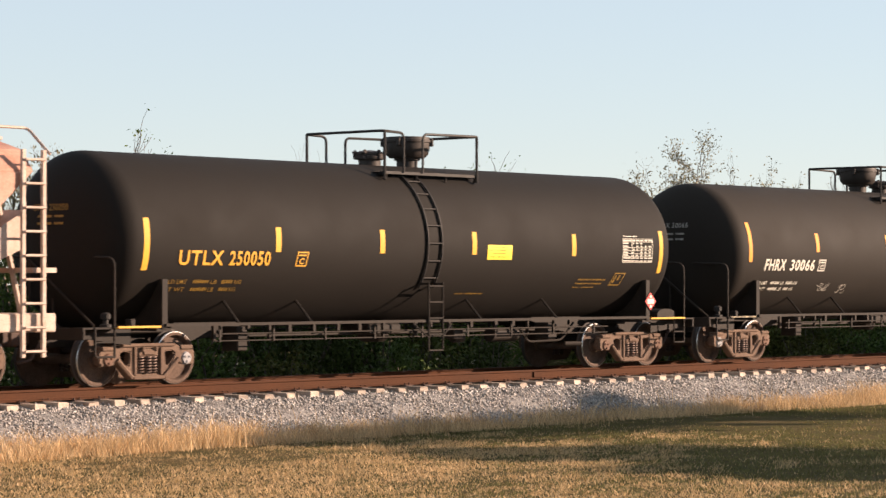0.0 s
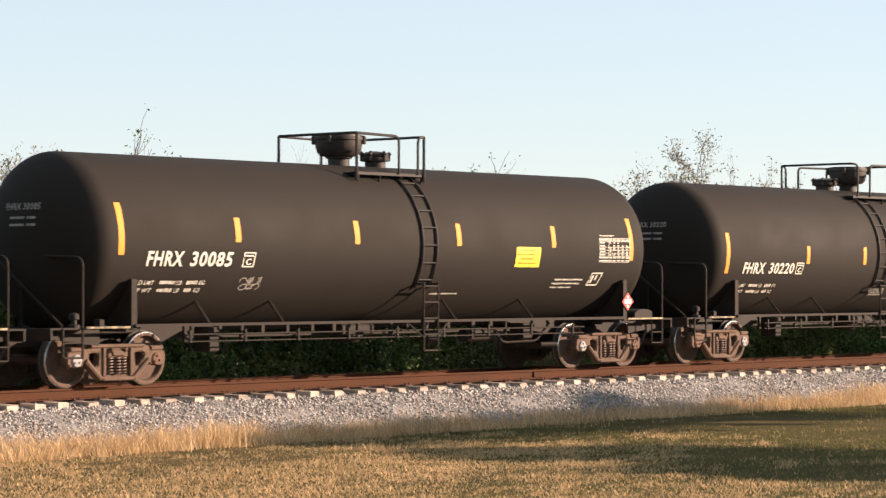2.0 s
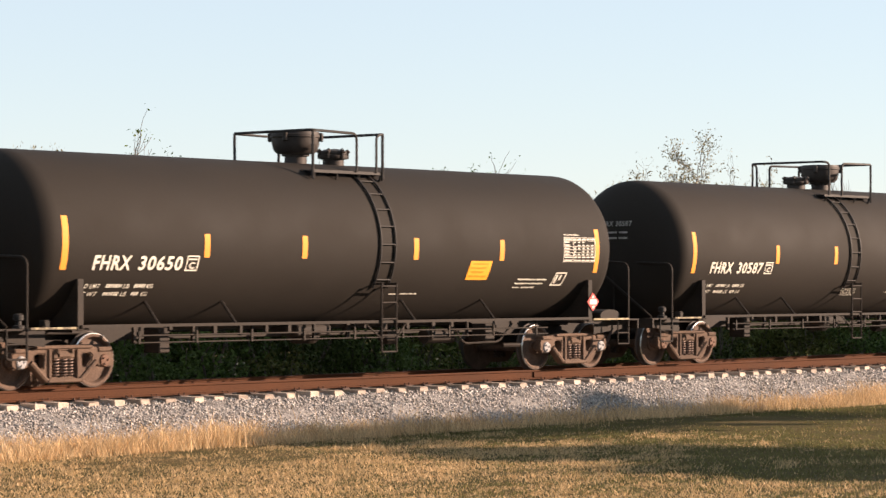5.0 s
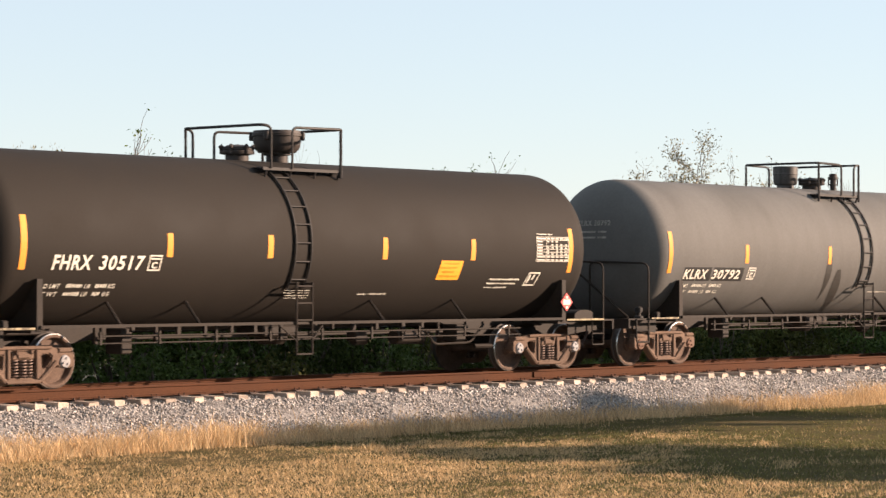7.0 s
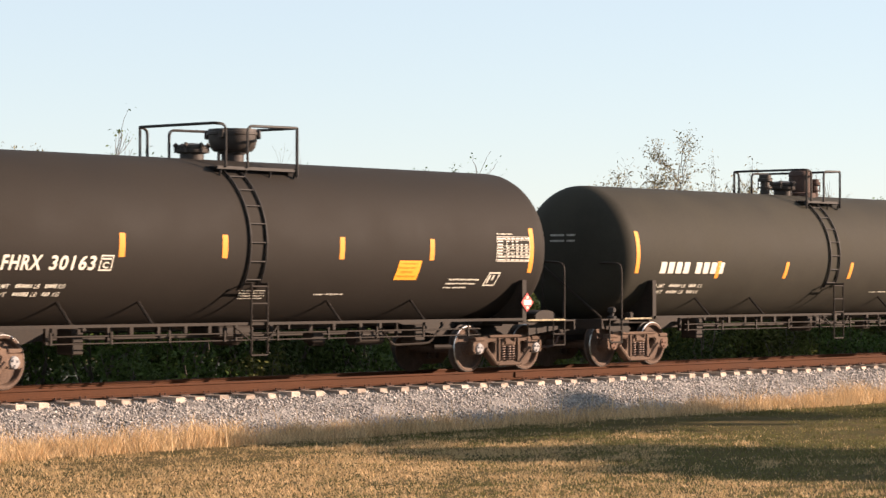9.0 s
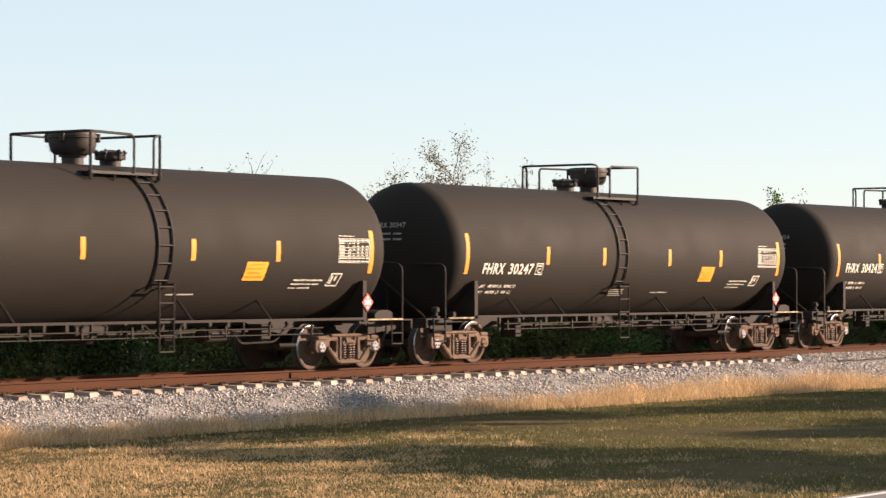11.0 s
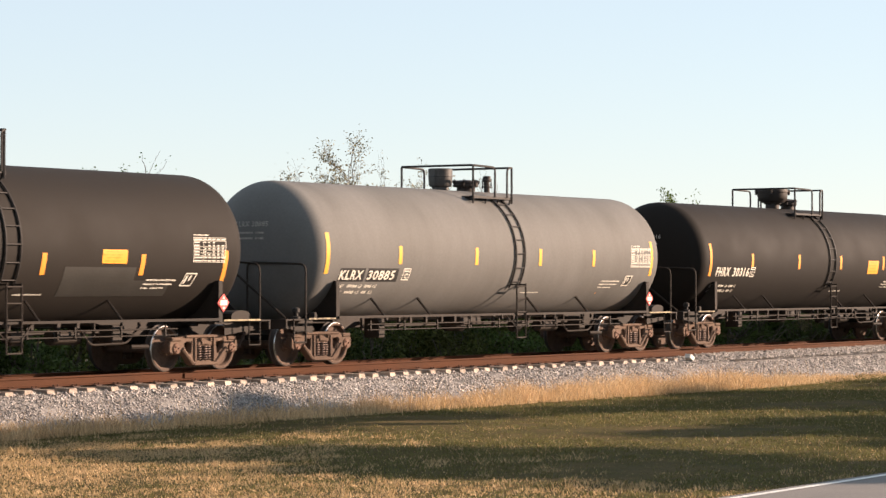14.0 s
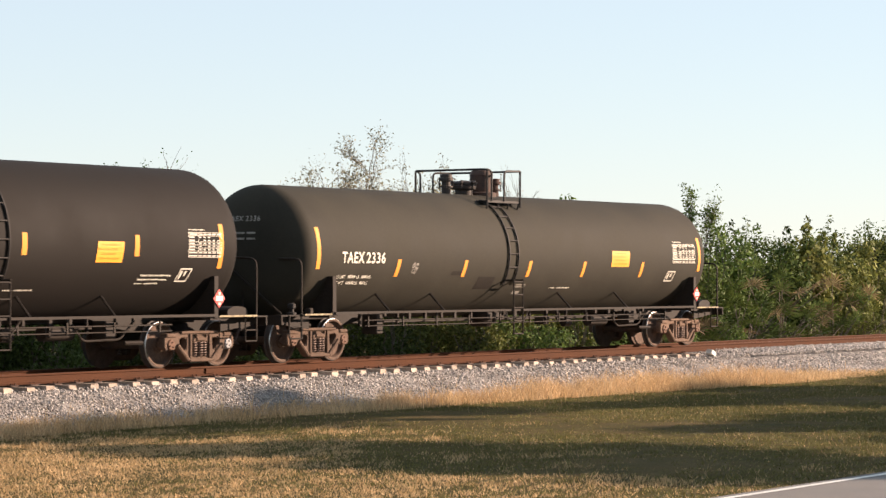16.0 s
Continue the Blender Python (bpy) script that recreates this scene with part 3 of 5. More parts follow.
def dome_fittings(kind, top):
    """The valve housings on the platform: list of (name, label, mesh)."""
    key = (kind, round(top, 2))
    if key in FITTINGS:
        return FITTINGS[key]
    out = []

    def add(name, label, fill, mat):
        bm = bmesh.new()
        fill(bm)
        out.append((name, label, smooth_by_angle(mesh_of(name, bm, mat), 35)))
    if kind in "AU":
        xm, xn = (0.15, -0.88) if kind == "A" else (0.98, -0.1)
        add("valve_housing", "dark flared valve housing on a narrow neck", lambda b: bonnet(b, xm, 0, top, 0.455, 0.58), M_HOUSING)
        add("manway", "dark bolted manway lid", lambda b: nozzle(b, xn, 0, top, 0.29, 0.27), M_HOUSING)
    elif kind == "B":
        add("valve_housing", "dark flared valve housing on a narrow neck", lambda b: bonnet(b, -0.22, 0, top, 0.455, 0.58), M_HOUSING)
        add("manway", "dark bolted manway lid", lambda b: nozzle(b, 0.80, 0, top, 0.27, 0.29), M_HOUSING)
    elif kind in "KL":
        if kind == "K":
            add("valve_housing", "round-topped dark valve housing", lambda b: lathe_at(b, [(0.31, top - 0.3), (0.31, top + 0.05), (0.255, top + 0.07), (0.26, top + 0.43), (0.275, top + 0.435), (0.275, top + 0.46), (0.24, top + 0.53), (0.17, top + 0.58), (0.05, top + 0.60)], 0.04, 0), M_HOUSING)
        else:
            add("valve_housing", "flat-topped dark cylindrical valve housing", lambda b: lathe_at(b, [(0.24, top - 0.3), (0.24, top + 0.1), (0.255, top + 0.11), (0.26, top + 0.40), (0.27, top + 0.405), (0.27, top + 0.43), (0.26, top + 0.435), (0.262, top + 0.55), (0.275, top + 0.555), (0.275, top + 0.59), (0.22, top + 0.595)], -0.2, 0), M_HOUSING)
        add("manway", "dark bolted manway lid", lambda b: nozzle(b, 0.88 if kind == "K" else 0.68, 0, top, 0.27, 0.30), M_HOUSING)
        add("vent_valve", "slim dark vent valve", lambda b: vent(b, -0.52 if kind == "K" else -0.74, top, 0.12, 0.48), M_HOUSING)
        add("base_plate", "cream-white stained plate", lambda b: lathe_at(b, [(0.75, top - 0.28), (0.72, top + 0.004), (0.2, top + 0.02)], 0.0, 0), M_SILL)
    elif kind == "G":
        add("valve_housing", "streaked grey cylindrical valve housing", lambda b: lathe_at(b, [(0.20, top - 0.3), (0.20, top + 0.06), (0.255, top + 0.08), (0.275, top + 0.12), (0.285, top + 0.30), (0.295, top + 0.31), (0.295, top + 0.335), (0.285, top + 0.34), (0.29, top + 0.48), (0.26, top + 0.50)], -0.58, 0), M_GALV)
        add("manway", "dark bolted manway lid", lambda b: nozzle(b, 0.54, 0, top, 0.30, 0.26), M_HOUSING)
        add("vent_valve", "slim dark vent valve", lambda b: vent(b, 1.48, top, 0.10, 0.40), M_HOUSING)
    else:
        add("valve_housing", "rusty round-topped valve housing", lambda b: lathe_at(b, [(0.36, top - 0.3), (0.36, top + 0.06), (0.27, top + 0.08), (0.275, top + 0.46), (0.285, top + 0.465), (0.285, top + 0.49), (0.24, top + 0.58), (0.12, top + 0.63)], 0.02, 0), M_RUSTFIT)
        add("manway", "dark bolted manway lid", lambda b: nozzle(b, -0.75, 0, top, 0.29, 0.32), M_HOUSING)
        add("vent_valve", "dark vent valve", lambda b: vent(b, -1.5, top, 0.15, 0.46), M_HOUSING)
        add("vent_valve", "rusty vent valve", lambda b: vent(b, 0.62, top, 0.13, 0.42), M_RUSTFIT)
    FITTINGS[key] = out
    return out


def lathe_box(bm, x0, x1, y0, y1, z0, z1):
    """A low housing with a rounded crown."""
    n = 8
    prof = [(x0, z0)] + [((x0 + x1) / 2 - (x1 - x0) / 2 * math.cos(math.pi * k / n), z0 + (z1 - z0) * (0.45 + 0.55 * math.sin(math.pi * k / n))) for k in range(n + 1)] + [(x1, z0)]
    return plate(bm, prof, [], y0, y1)


SHARED = {}


def body_parts(kind, R, zc, half, tc, ladder_x, plat):
    """Meshes that cars of one build share: list of (name, label, mesh, children)."""
    key = (kind, R)
    if key in SHARED:
        return SHARED[key]
    sh = Shell(R, zc, half)
    top = zc + R
    end = tc + 1.75                 # end sill
    out = []

    def add(name, label, fill, mat, kids=(), smooth=None):
        bm = bmesh.new()
        fill(bm)
        me = mesh_of(name, bm, mat)
        if smooth:
            smooth_by_angle(me, smooth)
        out.append((name, label, me, kids))
    for s in (-1, 1):
        def sill(b, s=s):
            x0, x1 = sorted((s * (tc - 1.5), s * end))
            box(b, x0, x1, -0.33, 0.33, 0.66, 0.98, 0.02)
            box(b, min(s * (end - 0.06), s * end), max(s * (end - 0.06), s * end), -1.42, 1.42, 0.80, 1.0, 0.01)
            box(b, min(s * (tc + 0.9), s * end), max(s * (tc + 0.9), s * end), -1.42, -1.1, 0.975, 1.005)
            box(b, min(s * (tc + 0.9), s * end), max(s * (tc + 0.9), s * end), 1.1, 1.42, 0.975, 1.005)
            # saddle that tapers up to the tank
            box(b, min(s * (tc - 1.3), s * (tc + 0.5)), max(s * (tc - 1.3), s * (tc + 0.5)), -0.55, 0.55, 0.88, 1.08, 0.02)
            xa, xb, xc = s * (tc - 1.0), s * (tc - 2.7), s * (tc - 2.0)      # plates that taper from the sill up to the tank
            for y in (-0.56, 0.54):
                plate(b, [(xa, 0.66), (xa, 1.06), (xb, 1.06), (xb, 0.98), (xc, 0.80)], [], y, y + 0.02)
            plate(b, [(s * (tc + 0.5), 0.70), (s * (tc + 0.5), 0.97), (s * end, 0.97), (s * end, 0.84)], [], -1.2, -1.18)
        add("end_sill", "dark steel stub sill and end platform", sill, M_FRAME)

        def coupler(b, s=s):
            box(b, min(s * end, s * (end + 0.35)), max(s * end, s * (end + 0.35)), -0.10, 0.10, 0.72, 0.92, 0.02)
            box(b, min(s * (end + 0.28), s * (end + 0.50)), max(s * (end + 0.28), s * (end + 0.50)), -0.19, 0.17, 0.68, 0.96, 0.04)
            tube(b, bend([(s * end, -0.35, 0.72), (s * (end + 0.2), -0.36, 0.45), (s * (end + 0.45), -0.3, 0.42)], 0.1), 0.03, 6)
        add("coupler", "rusty knuckle coupler and air hose", coupler, M_RUSTFIT)
        for side in (-1, 1):
            def web(b, s=s, side=side):
                yo = side * 1.47
                prof = []
                for z in np.linspace(0.99, 1.80, 7):
                    yy = math.sqrt(max(0.04, R * R - (z - zc) ** 2)) * 0.995
                    prof.append((min(yy, 1.46), z))
                vs0 = [b.verts.new((s * tc + d, side * y, z)) for d in (-0.012, 0.012) for y, z in ([(1.47, 0.99)] + prof + [(1.47, 1.80)])]
                n = len(prof) + 2
                b.faces.new(vs0[:n][::-1])
                b.faces.new(vs0[n:])
                for i in range(n):
                    b.faces.new((vs0[i], vs0[(i + 1) % n], vs0[n + (i + 1) % n], vs0[n + i]))
                bmesh.ops.recalc_face_normals(b, faces=b.faces)
                box(b, s * tc - 0.06, s * tc + 0.06, min(yo, yo + side * 0.025), max(yo, yo + side * 0.025), 0.97, 1.80)
                box(b, s * tc - 0.16, s * tc + 0.16, min(side * 0.3, yo), max(side * 0.3, yo), 0.93, 0.985)
            add("bolster_web", "steel web between tank and bolster", web, M_FRAME)
    for side in (-1, 1):
        def running(b, side=side):
            yo = side * 1.50
            box(b, -tc, tc, yo - 0.035, yo + 0.035, 1.005, 1.055)
            for z, r in ((0.86, 0.015), (0.74, 0.013)):
                rod(b, (-tc + 1.3, side * 1.35, z), (tc - 1.2, side * 1.35, z), r, 6)
            for x in np.arange(-tc + 1.4, tc - 1.0, 1.32):
                box(b, x - 0.02, x + 0.02, side * 1.37 - 0.012, side * 1.37 + 0.012, 0.72, 1.01)
        add("side_sill", "long thin steel side sill with brake rods", running, M_FRAME)
    for x in (-5.04, -3.24, 1.43, 3.75):
        k = tc / 6.77
        for side in (-1, 1):
            p = sh.at(x * k, sh.arc(1.42), 0.0, side)
            add("brace", "angled steel brace under the tank", lambda b, p=p, q=Vector((x * k, side * 1.50, 1.03)): rod(b, p, q, 0.03, 6), M_FRAME)

    def under(b):
        box(b, tc - 2.9, tc - 2.6, -1.15, -0.8, 0.62, 0.95, 0.02)            # brake gear boxes
        box(b, -tc + 2.1, -tc + 2.35, -1.1, -0.7, 0.55, 0.98, 0.02)
        rod(b, (tc - 4.2, -0.7, 0.72), (tc - 3.4, -0.7, 0.72), 0.14, 12)
        rod(b, (tc - 5.2, -0.6, 0.68), (tc - 4.9, -0.6, 0.68), 0.10, 10)
        box(b, -1.1, -0.2, -0.9, -0.2, 0.78, 0.98, 0.03)
        lathe_at(b, [(0.22, 0.62), (0.30, 0.7), (0.30, 1.0)], 0.0, 0.0, 16)
        rod(b, (-tc + 2, -0.45, 0.8), (tc - 2, -0.5, 0.8), 0.03, 6)
        box(b, 1.2, 1.5, -1.0, -0.75, 0.66, 0.86, 0.02)
        rnd = random.Random(6)
        for x in np.arange(-tc + 1.6, tc - 1.6, 0.62):                        # hangers, levers and pipe clamps
            y, h = rnd.uniform(-1.3, -0.9), rnd.uniform(0.06, 0.3)
            box(b, x, x + rnd.uniform(0.03, 0.09), y - 0.03, y + 0.03, 0.98 - h, 1.02)
        tube(b, bend([(tc - 2.2, -1.25, 0.95), (tc - 2.6, -1.25, 0.60), (tc - 3.6, -1.2, 0.58), (tc - 3.9, -1.2, 0.9)], 0.12), 0.022, 6)
        rod(b, (tc - 2.3, -1.1, 0.52), (tc - 1.9, -1.2, 0.52), 0.045, 8)
    add("brake_gear", "brake cylinder, reservoir and pipes", under, M_FRAME)

    def curve_ladder(b):
        for dx in (-0.2, 0.2):
            pts = [sh.at(ladder_x + dx, a * R, 0.032) for a in np.linspace(math.asin((1.66 - zc) / R), 0.98, 18)]
            tube(b, pts, 0.024, 6)
        for a in np.arange(-0.42, 1.0, 0.215):
            rod(b, sh.at(ladder_x - 0.2, a * R, 0.032), sh.at(ladder_x + 0.2, a * R, 0.032), 0.014, 6)
        for a in (-0.5, 0.2, 0.9):
            for dx in (-0.2, 0.2):
                rod(b, sh.at(ladder_x + dx, a * R, 0.0), sh.at(ladder_x + dx, a * R, 0.032), 0.014, 6)
    add("tank_ladder", "dark ladder curving up the tank side", curve_ladder, M_FIT)

    def low_ladder(b):
        for dx in (-0.2, 0.2):
            rod(b, (ladder_x + dx, -1.56, 0.47), (ladder_x + dx, -1.56, 1.75), 0.022, 6)
            rod(b, (ladder_x + dx, -1.56, 1.72), (ladder_x + dx, -1.36, 1.72), 0.018, 6)
            rod(b, (ladder_x + dx * 3, -1.47, 1.03), (ladder_x + dx, -1.56, 0.72), 0.016, 6)
        for z in (0.48, 0.78, 1.08, 1.38, 1.68):
            rod(b, (ladder_x - 0.2, -1.56, z), (ladder_x + 0.2, -1.56, z), 0.018, 6)
    add("step_ladder", "straight steel step ladder hung from the sill", low_ladder, M_FRAME)

    x0, x1 = plat
    yr = 1.0                                          # half width between the railings
    zt = top - 0.17                                   # the boards lie below the tank's crown, one on each side
    xl, xr = ladder_x - 0.27, ladder_x + 0.27
    for s in (-1, 1):
        def platform(b, s=s):
            box(b, x0 + 0.05, x1, s * (yr - 0.03) - 0.02, s * (yr - 0.03) + 0.02, zt - 0.04, zt + 0.006)
            for x in np.linspace(x0 + 0.15, x1 - 0.08, 4):
                box(b, x - 0.03, x + 0.03, min(s * 0.62, s * (yr - 0.03)), max(s * 0.62, s * (yr - 0.03)), zt - 0.05, zt - 0.012)
                rod(b, (x, s * (yr - 0.03), zt - 0.03), (x, s * 0.93, zc + math.sqrt(R * R - 0.93 ** 2) - 0.02), 0.022, 6)
        add("platform", "narrow dark steel platform frame beside the valves", platform, M_FIT)
    for s in (-1, 1):
        def board(b, s=s):
            for k in range(5):                        # bars of the grating
                y = s * (0.72 + 0.06 * k)
                box(b, x0 + 0.05, x1, y - 0.02, y + 0.02, zt - 0.012, zt + 0.014)
        add("walkway", "dark grating walkway board", board, M_FIT)

    def railing(b):
        zr, r = top + (0.555 if kind in "GBT" else 0.59), 0.026
        for xa, xe in ((xl, x0), (xr, x1)):            # a bent hoop at each end, open between them at the ladders
            tube(b, bend([(xa, -yr, zt), (xa, -yr, zr - 0.02), (xe, -yr, zr), (xe, yr, zr), (xa, yr, zr - 0.02), (xa, yr, zt)], 0.13, 5), r, 6)
        inset = 0.06
        for y in (-yr, yr):
            rod(b, (x1 - inset, y, zt - 0.14), (x1 - inset, y, zr), r * 1.1, 6)
            if kind not in "A":
                rod(b, (x0 + inset, y, zt - 0.14), (x0 + inset, y, zr), r * 1.1, 6)
        if kind == "A":
            rod(b, (x0 + inset, yr, zt - 0.1), (x0 + inset, yr, zr), r, 6)
    add("safety_railing", "black pipe safety railing on the tank top", railing, M_FIT)

    def rail_left(b):
        xh = -end + 0.68
        tube(b, bend([(xh, -1.43, 0.50), (xh, -1.43, 2.15), (xh, 0.1, 2.2), (xh, 0.1, 1.0)], 0.16), 0.024, 6)
        tube(b, bend([(xh, -1.43, 0.52), (xh - 0.42, -1.43, 0.52), (xh - 0.42, -1.43, 1.0)], 0.06), 0.02, 6)
        rod(b, (xh, -1.43, 0.76), (xh - 0.42, -1.43, 0.76), 0.014, 6)
    add("end_handrail", "thin bent pipe handrail over the end platform", rail_left, M_FRAME)

    def rail_far(b):
        xh = -end + 0.5
        tube(b, bend([(xh, 1.40, 0.55), (xh, 1.40, 2.15), (xh, 0.5, 2.2), (xh, 0.5, 1.0)], 0.16), 0.022, 6)
        rod(b, (xh, 0.5, 2.12), (xh + 0.25, -0.85, 1.02), 0.026, 6)
    add("end_handrail", "thin bent pipe handrail with a diagonal brace", rail_far, M_FRAME)
    add("hand_brake", "small upright hand brake housing", lambda b: lathe_at(b, [(0.10, 1.0), (0.10, 1.05), (0.05, 1.06), (0.05, 1.13), (0.085, 1.14), (0.085, 1.22), (0.04, 1.25)], -end + 0.78, -1.1, 12), M_FIT)
    add("valve_box", "small steel box on the platform", lambda b: box(b, -end + 1.15, -end + 1.28, -1.3, -1.15, 1.0, 1.14, 0.02), M_FRAME)

    def rail_right(b):
        tube(b, bend([(end - 0.38, -1.43, 0.50), (end - 0.38, -1.43, 2.15), (end - 0.38, -0.2, 2.22), (end - 0.38, -0.2, 1.0)], 0.16), 0.022, 6)
        for z in (0.5, 0.72):
            rod(b, (end - 0.74, -1.43, z), (end - 0.38, -1.43, z), 0.016, 6)
        rod(b, (end - 0.74, -1.43, 0.5), (end - 0.74, -1.43, 1.0), 0.016, 6)
    add("end_handrail", "thin bent pipe handrail and step at the car end", rail_right, M_FRAME)
    add("end_handrail", "thin bent pipe handrail over the end platform", lambda b: tube(b, bend([(end - 0.1, 1.40, 0.55), (end - 0.1, 1.40, 2.15), (end - 0.1, 0.5, 2.2), (end - 0.1, 0.5, 1.0)], 0.16), 0.022, 6), M_FRAME)
    add("end_box", "grey steel box on the end platform", lambda b: lathe_box(b, end - 1.15, end - 0.5, -1.3, -0.95, 1.0, 1.2), M_FRAME)
    SHARED[key] = out
    return out


TANKS = {}


def print_part(name, bm, mat, parent, label=""):
    """Fine printing, too small to pick apart."""
    return tagged(part(name, bm, mat, parent, label), kind="stuff")


def tank_car(mark, kind, mat, label, R=1.52, zc=2.43, half=7.22, tc=6.77, ink=None, panel="slant", extra=None, pale=0b1010, marks=(-6.5, -4.5), stripe_z=(2.17, 2.57), font=0.15, strips=(-7.12, -3.95, -1.55, 1.44, 3.95, 6.97), tape=None, mark_z=(1.95, 2.19), box_gap=0.08, long_z=(1.95, 2.82)):
    """One tank car, its middle over x=0 at rail level, with its own marks."""
    ink = ink or M_WHITE
    ladder_x, plat = {"A": (-0.75, (-1.26, 0.85)), "U": (0.03, (-0.84, 1.95)), "B": (0.63, (-0.87, 1.13)), "K": (0.90, (-0.18, 1.30)), "L": (0.68, (-0.40, 1.08)), "G": (0.52, (-0.78, 1.06)), "T": (-0.82, (-1.35, 0.22))}[kind]
    k = tc / 6.77
    car = tagged(new("tank_car"), label, "tank car", group="tank cars of the train")
    sh = Shell(R, zc, half)
    key = (R, half, mat.name)
    if key not in TANKS:
        TANKS[key] = smooth_by_angle(mesh_of("tank", tank_bm(R, zc, half), mat), 50)
    tank = part("tank", TANKS[key], None, car)
    for name, lab, me, kids in body_parts(kind, R, zc, half, tc, ladder_x, plat):
        part(name, me, None, car, lab)
    for name, lab, me in dome_fittings(kind, zc + R):
        part(name, me, None, car, lab)
    trucks(car, tc, pale)
    # reflective tape
    for x in strips:
        long = abs(x) > 6
        bm = bmesh.new()
        xx = x * k
        z0, z1 = long_z if long else stripe_z
        lean = 0.07 if kind == "T" and not long else 0.0
        decal(bm, sh, xx - 0.065, xx + 0.065, z0, z1, lean, n=8)
        part("reflective_strip", bm, tape or M_YEL, tank, "long amber reflective strip" if long else "amber reflective strip")
    # marks and small writing
    x0, x1 = marks[0] * k, marks[1] * k
    bm = bmesh.new()
    a, b = mark.split() if mark else ("", "")
    w = (x1 - x0)
    g0, g1 = {"UTLX": (0.48, 0.545), "KLRX": (0.42, 0.50), "TAEX": (0.51, 0.555)}.get(a, (0.425, 0.503))
    if mark:
        lettering(bm, sh, a, x0, x0 + w * g0, *mark_z, font, 0.022)
        lettering(bm, sh, b, x0 + w * g1, x1, *mark_z, font, 0.022)
    else:
        for q in (0.0, 0.12, 0.24, 0.36, 0.55, 0.67, 0.79, 0.91):
            decal(bm, sh, x0 + w * q, x0 + w * (q + 0.085), *mark_z, 0.03, n=3)
    print_part("reporting_mark", bm, ink, tank, "stencilled letters and number")
    bm = bmesh.new()
    dz = mark_z[0] - 1.95 if mark_z[0] > 1.95 else 0.0
    for words, zl, seed in (("LD LMT", 1.655, 3), ("LT WT", 1.525, 5)):      # limits and weights, the figures too fine to read
        zl, e = zl + dz * 0.8, x0 + w * (0.73 if seed == 3 else 0.70)
        lettering(bm, sh, words, x0 - 0.12, x0 + w * 0.14, zl, zl + 0.07, font, 0.01)
        bars(bm, sh, x0 + w * 0.21, x0 + w * 0.38, zl, zl + 0.07, [(0, 1)], seed, 0.01)
        lettering(bm, sh, "LB", x0 + w * 0.40, x0 + w * 0.46, zl, zl + 0.07, font, 0.01)
        bars(bm, sh, x0 + w * 0.52, e - w * 0.09, zl, zl + 0.07, [(0, 1)], seed + 1, 0.01)
        lettering(bm, sh, "KG", e - w * 0.07, e, zl, zl + 0.07, font, 0.01)
    print_part("small_print", bm, ink if ink is M_WHITE else M_GOLDF, tank, "two lines of small stencilled print")
    bm = bmesh.new()
    x2, zb = x1 + box_gap - 0.08, mark_z[0] - 1.95
    outline_box(bm, sh, x2 + 0.08, x2 + 0.36, 1.94 + zb, 2.2 + zb, 0.03, 0.022)
    lettering(bm, sh, "C", x2 + 0.16, x2 + 0.29, 1.98 + zb, 2.09 + zb, 0.1, 0.03)
    decal(bm, sh, x2 + 0.14, x2 + 0.34, 2.125 + zb, 2.15 + zb, n=1)
    if kind == "T":
        bm.free()
    else:
        print_part("stencil_box", bm, ink, tank, "small outlined box with a letter")
    bm = bmesh.new()
    if mark:
        head_letters(bm, sh, mark, 0.88, 2.95, 0.115, 0.05)
    for i in range(2):
        b2 = [(-0.3, -0.08), (-0.02, 0.36)]
        for y0, y1 in b2:
            vs = []
            for yy, zz in ((y0, 0.37 - i * 0.12), (y1, 0.37 - i * 0.12), (y1, 0.41 - i * 0.12), (y0, 0.41 - i * 0.12)):
                kk = (1 - (math.hypot(yy, zz) / R) ** POW) ** (1 / POW)
                vs.append(bm.verts.new((-half - R * HEAD * kk - 0.008, yy, zc + zz)))
            bm.faces.new(vs[::-1])
    print_part("end_mark", bm, M_FADED if ink is M_WHITE else M_GOLDF, tank, "faded stencilled mark on the tank end")
    # data table
    bm = bmesh.new()
    t0, t1 = 5.88 * k, 6.9 * k
    rnd = random.Random(4)
    zs = np.linspace(2.16, 2.64, 9)
    cells = np.array([0, 0.30, 0.42, 0.56, 0.70, 0.84, 1.0]) * (t1 - t0) + t0
    for i in range(8):                               # rows of entries between thin rules; the lowest rows are full lines of print
        if i not in (1, 6):
            decal(bm, sh, t0, t1, zs[i], zs[i] + 0.009, n=1)
        for c0, c1 in zip(cells, cells[1:]):
            if i in (0, 1) or c0 == t0 or rnd.random() < 0.85:
                fill = 0.9 if i < 2 or i == 7 else 0.55
                decal(bm, sh, c0 + 0.025, c0 + 0.02 + (c1 - c0 - 0.02) * fill, zs[i] + 0.022, zs[i + 1] - 0.016, n=1)
    decal(bm, sh, t0, t1, 2.64, 2.649, n=1)
    for x in (t0, cells[1] - 0.005, t1 - 0.012):
        decal(bm, sh, x, x + 0.012, 2.16, 2.64, off=0.0065)
    bars(bm, sh, t0 + 0.02, t0 + 0.5, 2.68, 2.71, [(0, 1)], 2)
    print_part("data_table", bm, ink if ink is M_WHITE else M_WHITE, tank, "white stencilled inspection table")
    bm = bmesh.new()
    outline_box(bm, sh, 5.64 * k, 5.99 * k, 1.69, 1.95, 0.10, 0.024)
    decal(bm, sh, 5.72 * k, 5.77 * k, 1.74, 1.90, 0.05)
    decal(bm, sh, 5.85 * k, 5.90 * k, 1.80, 1.90, 0.04)
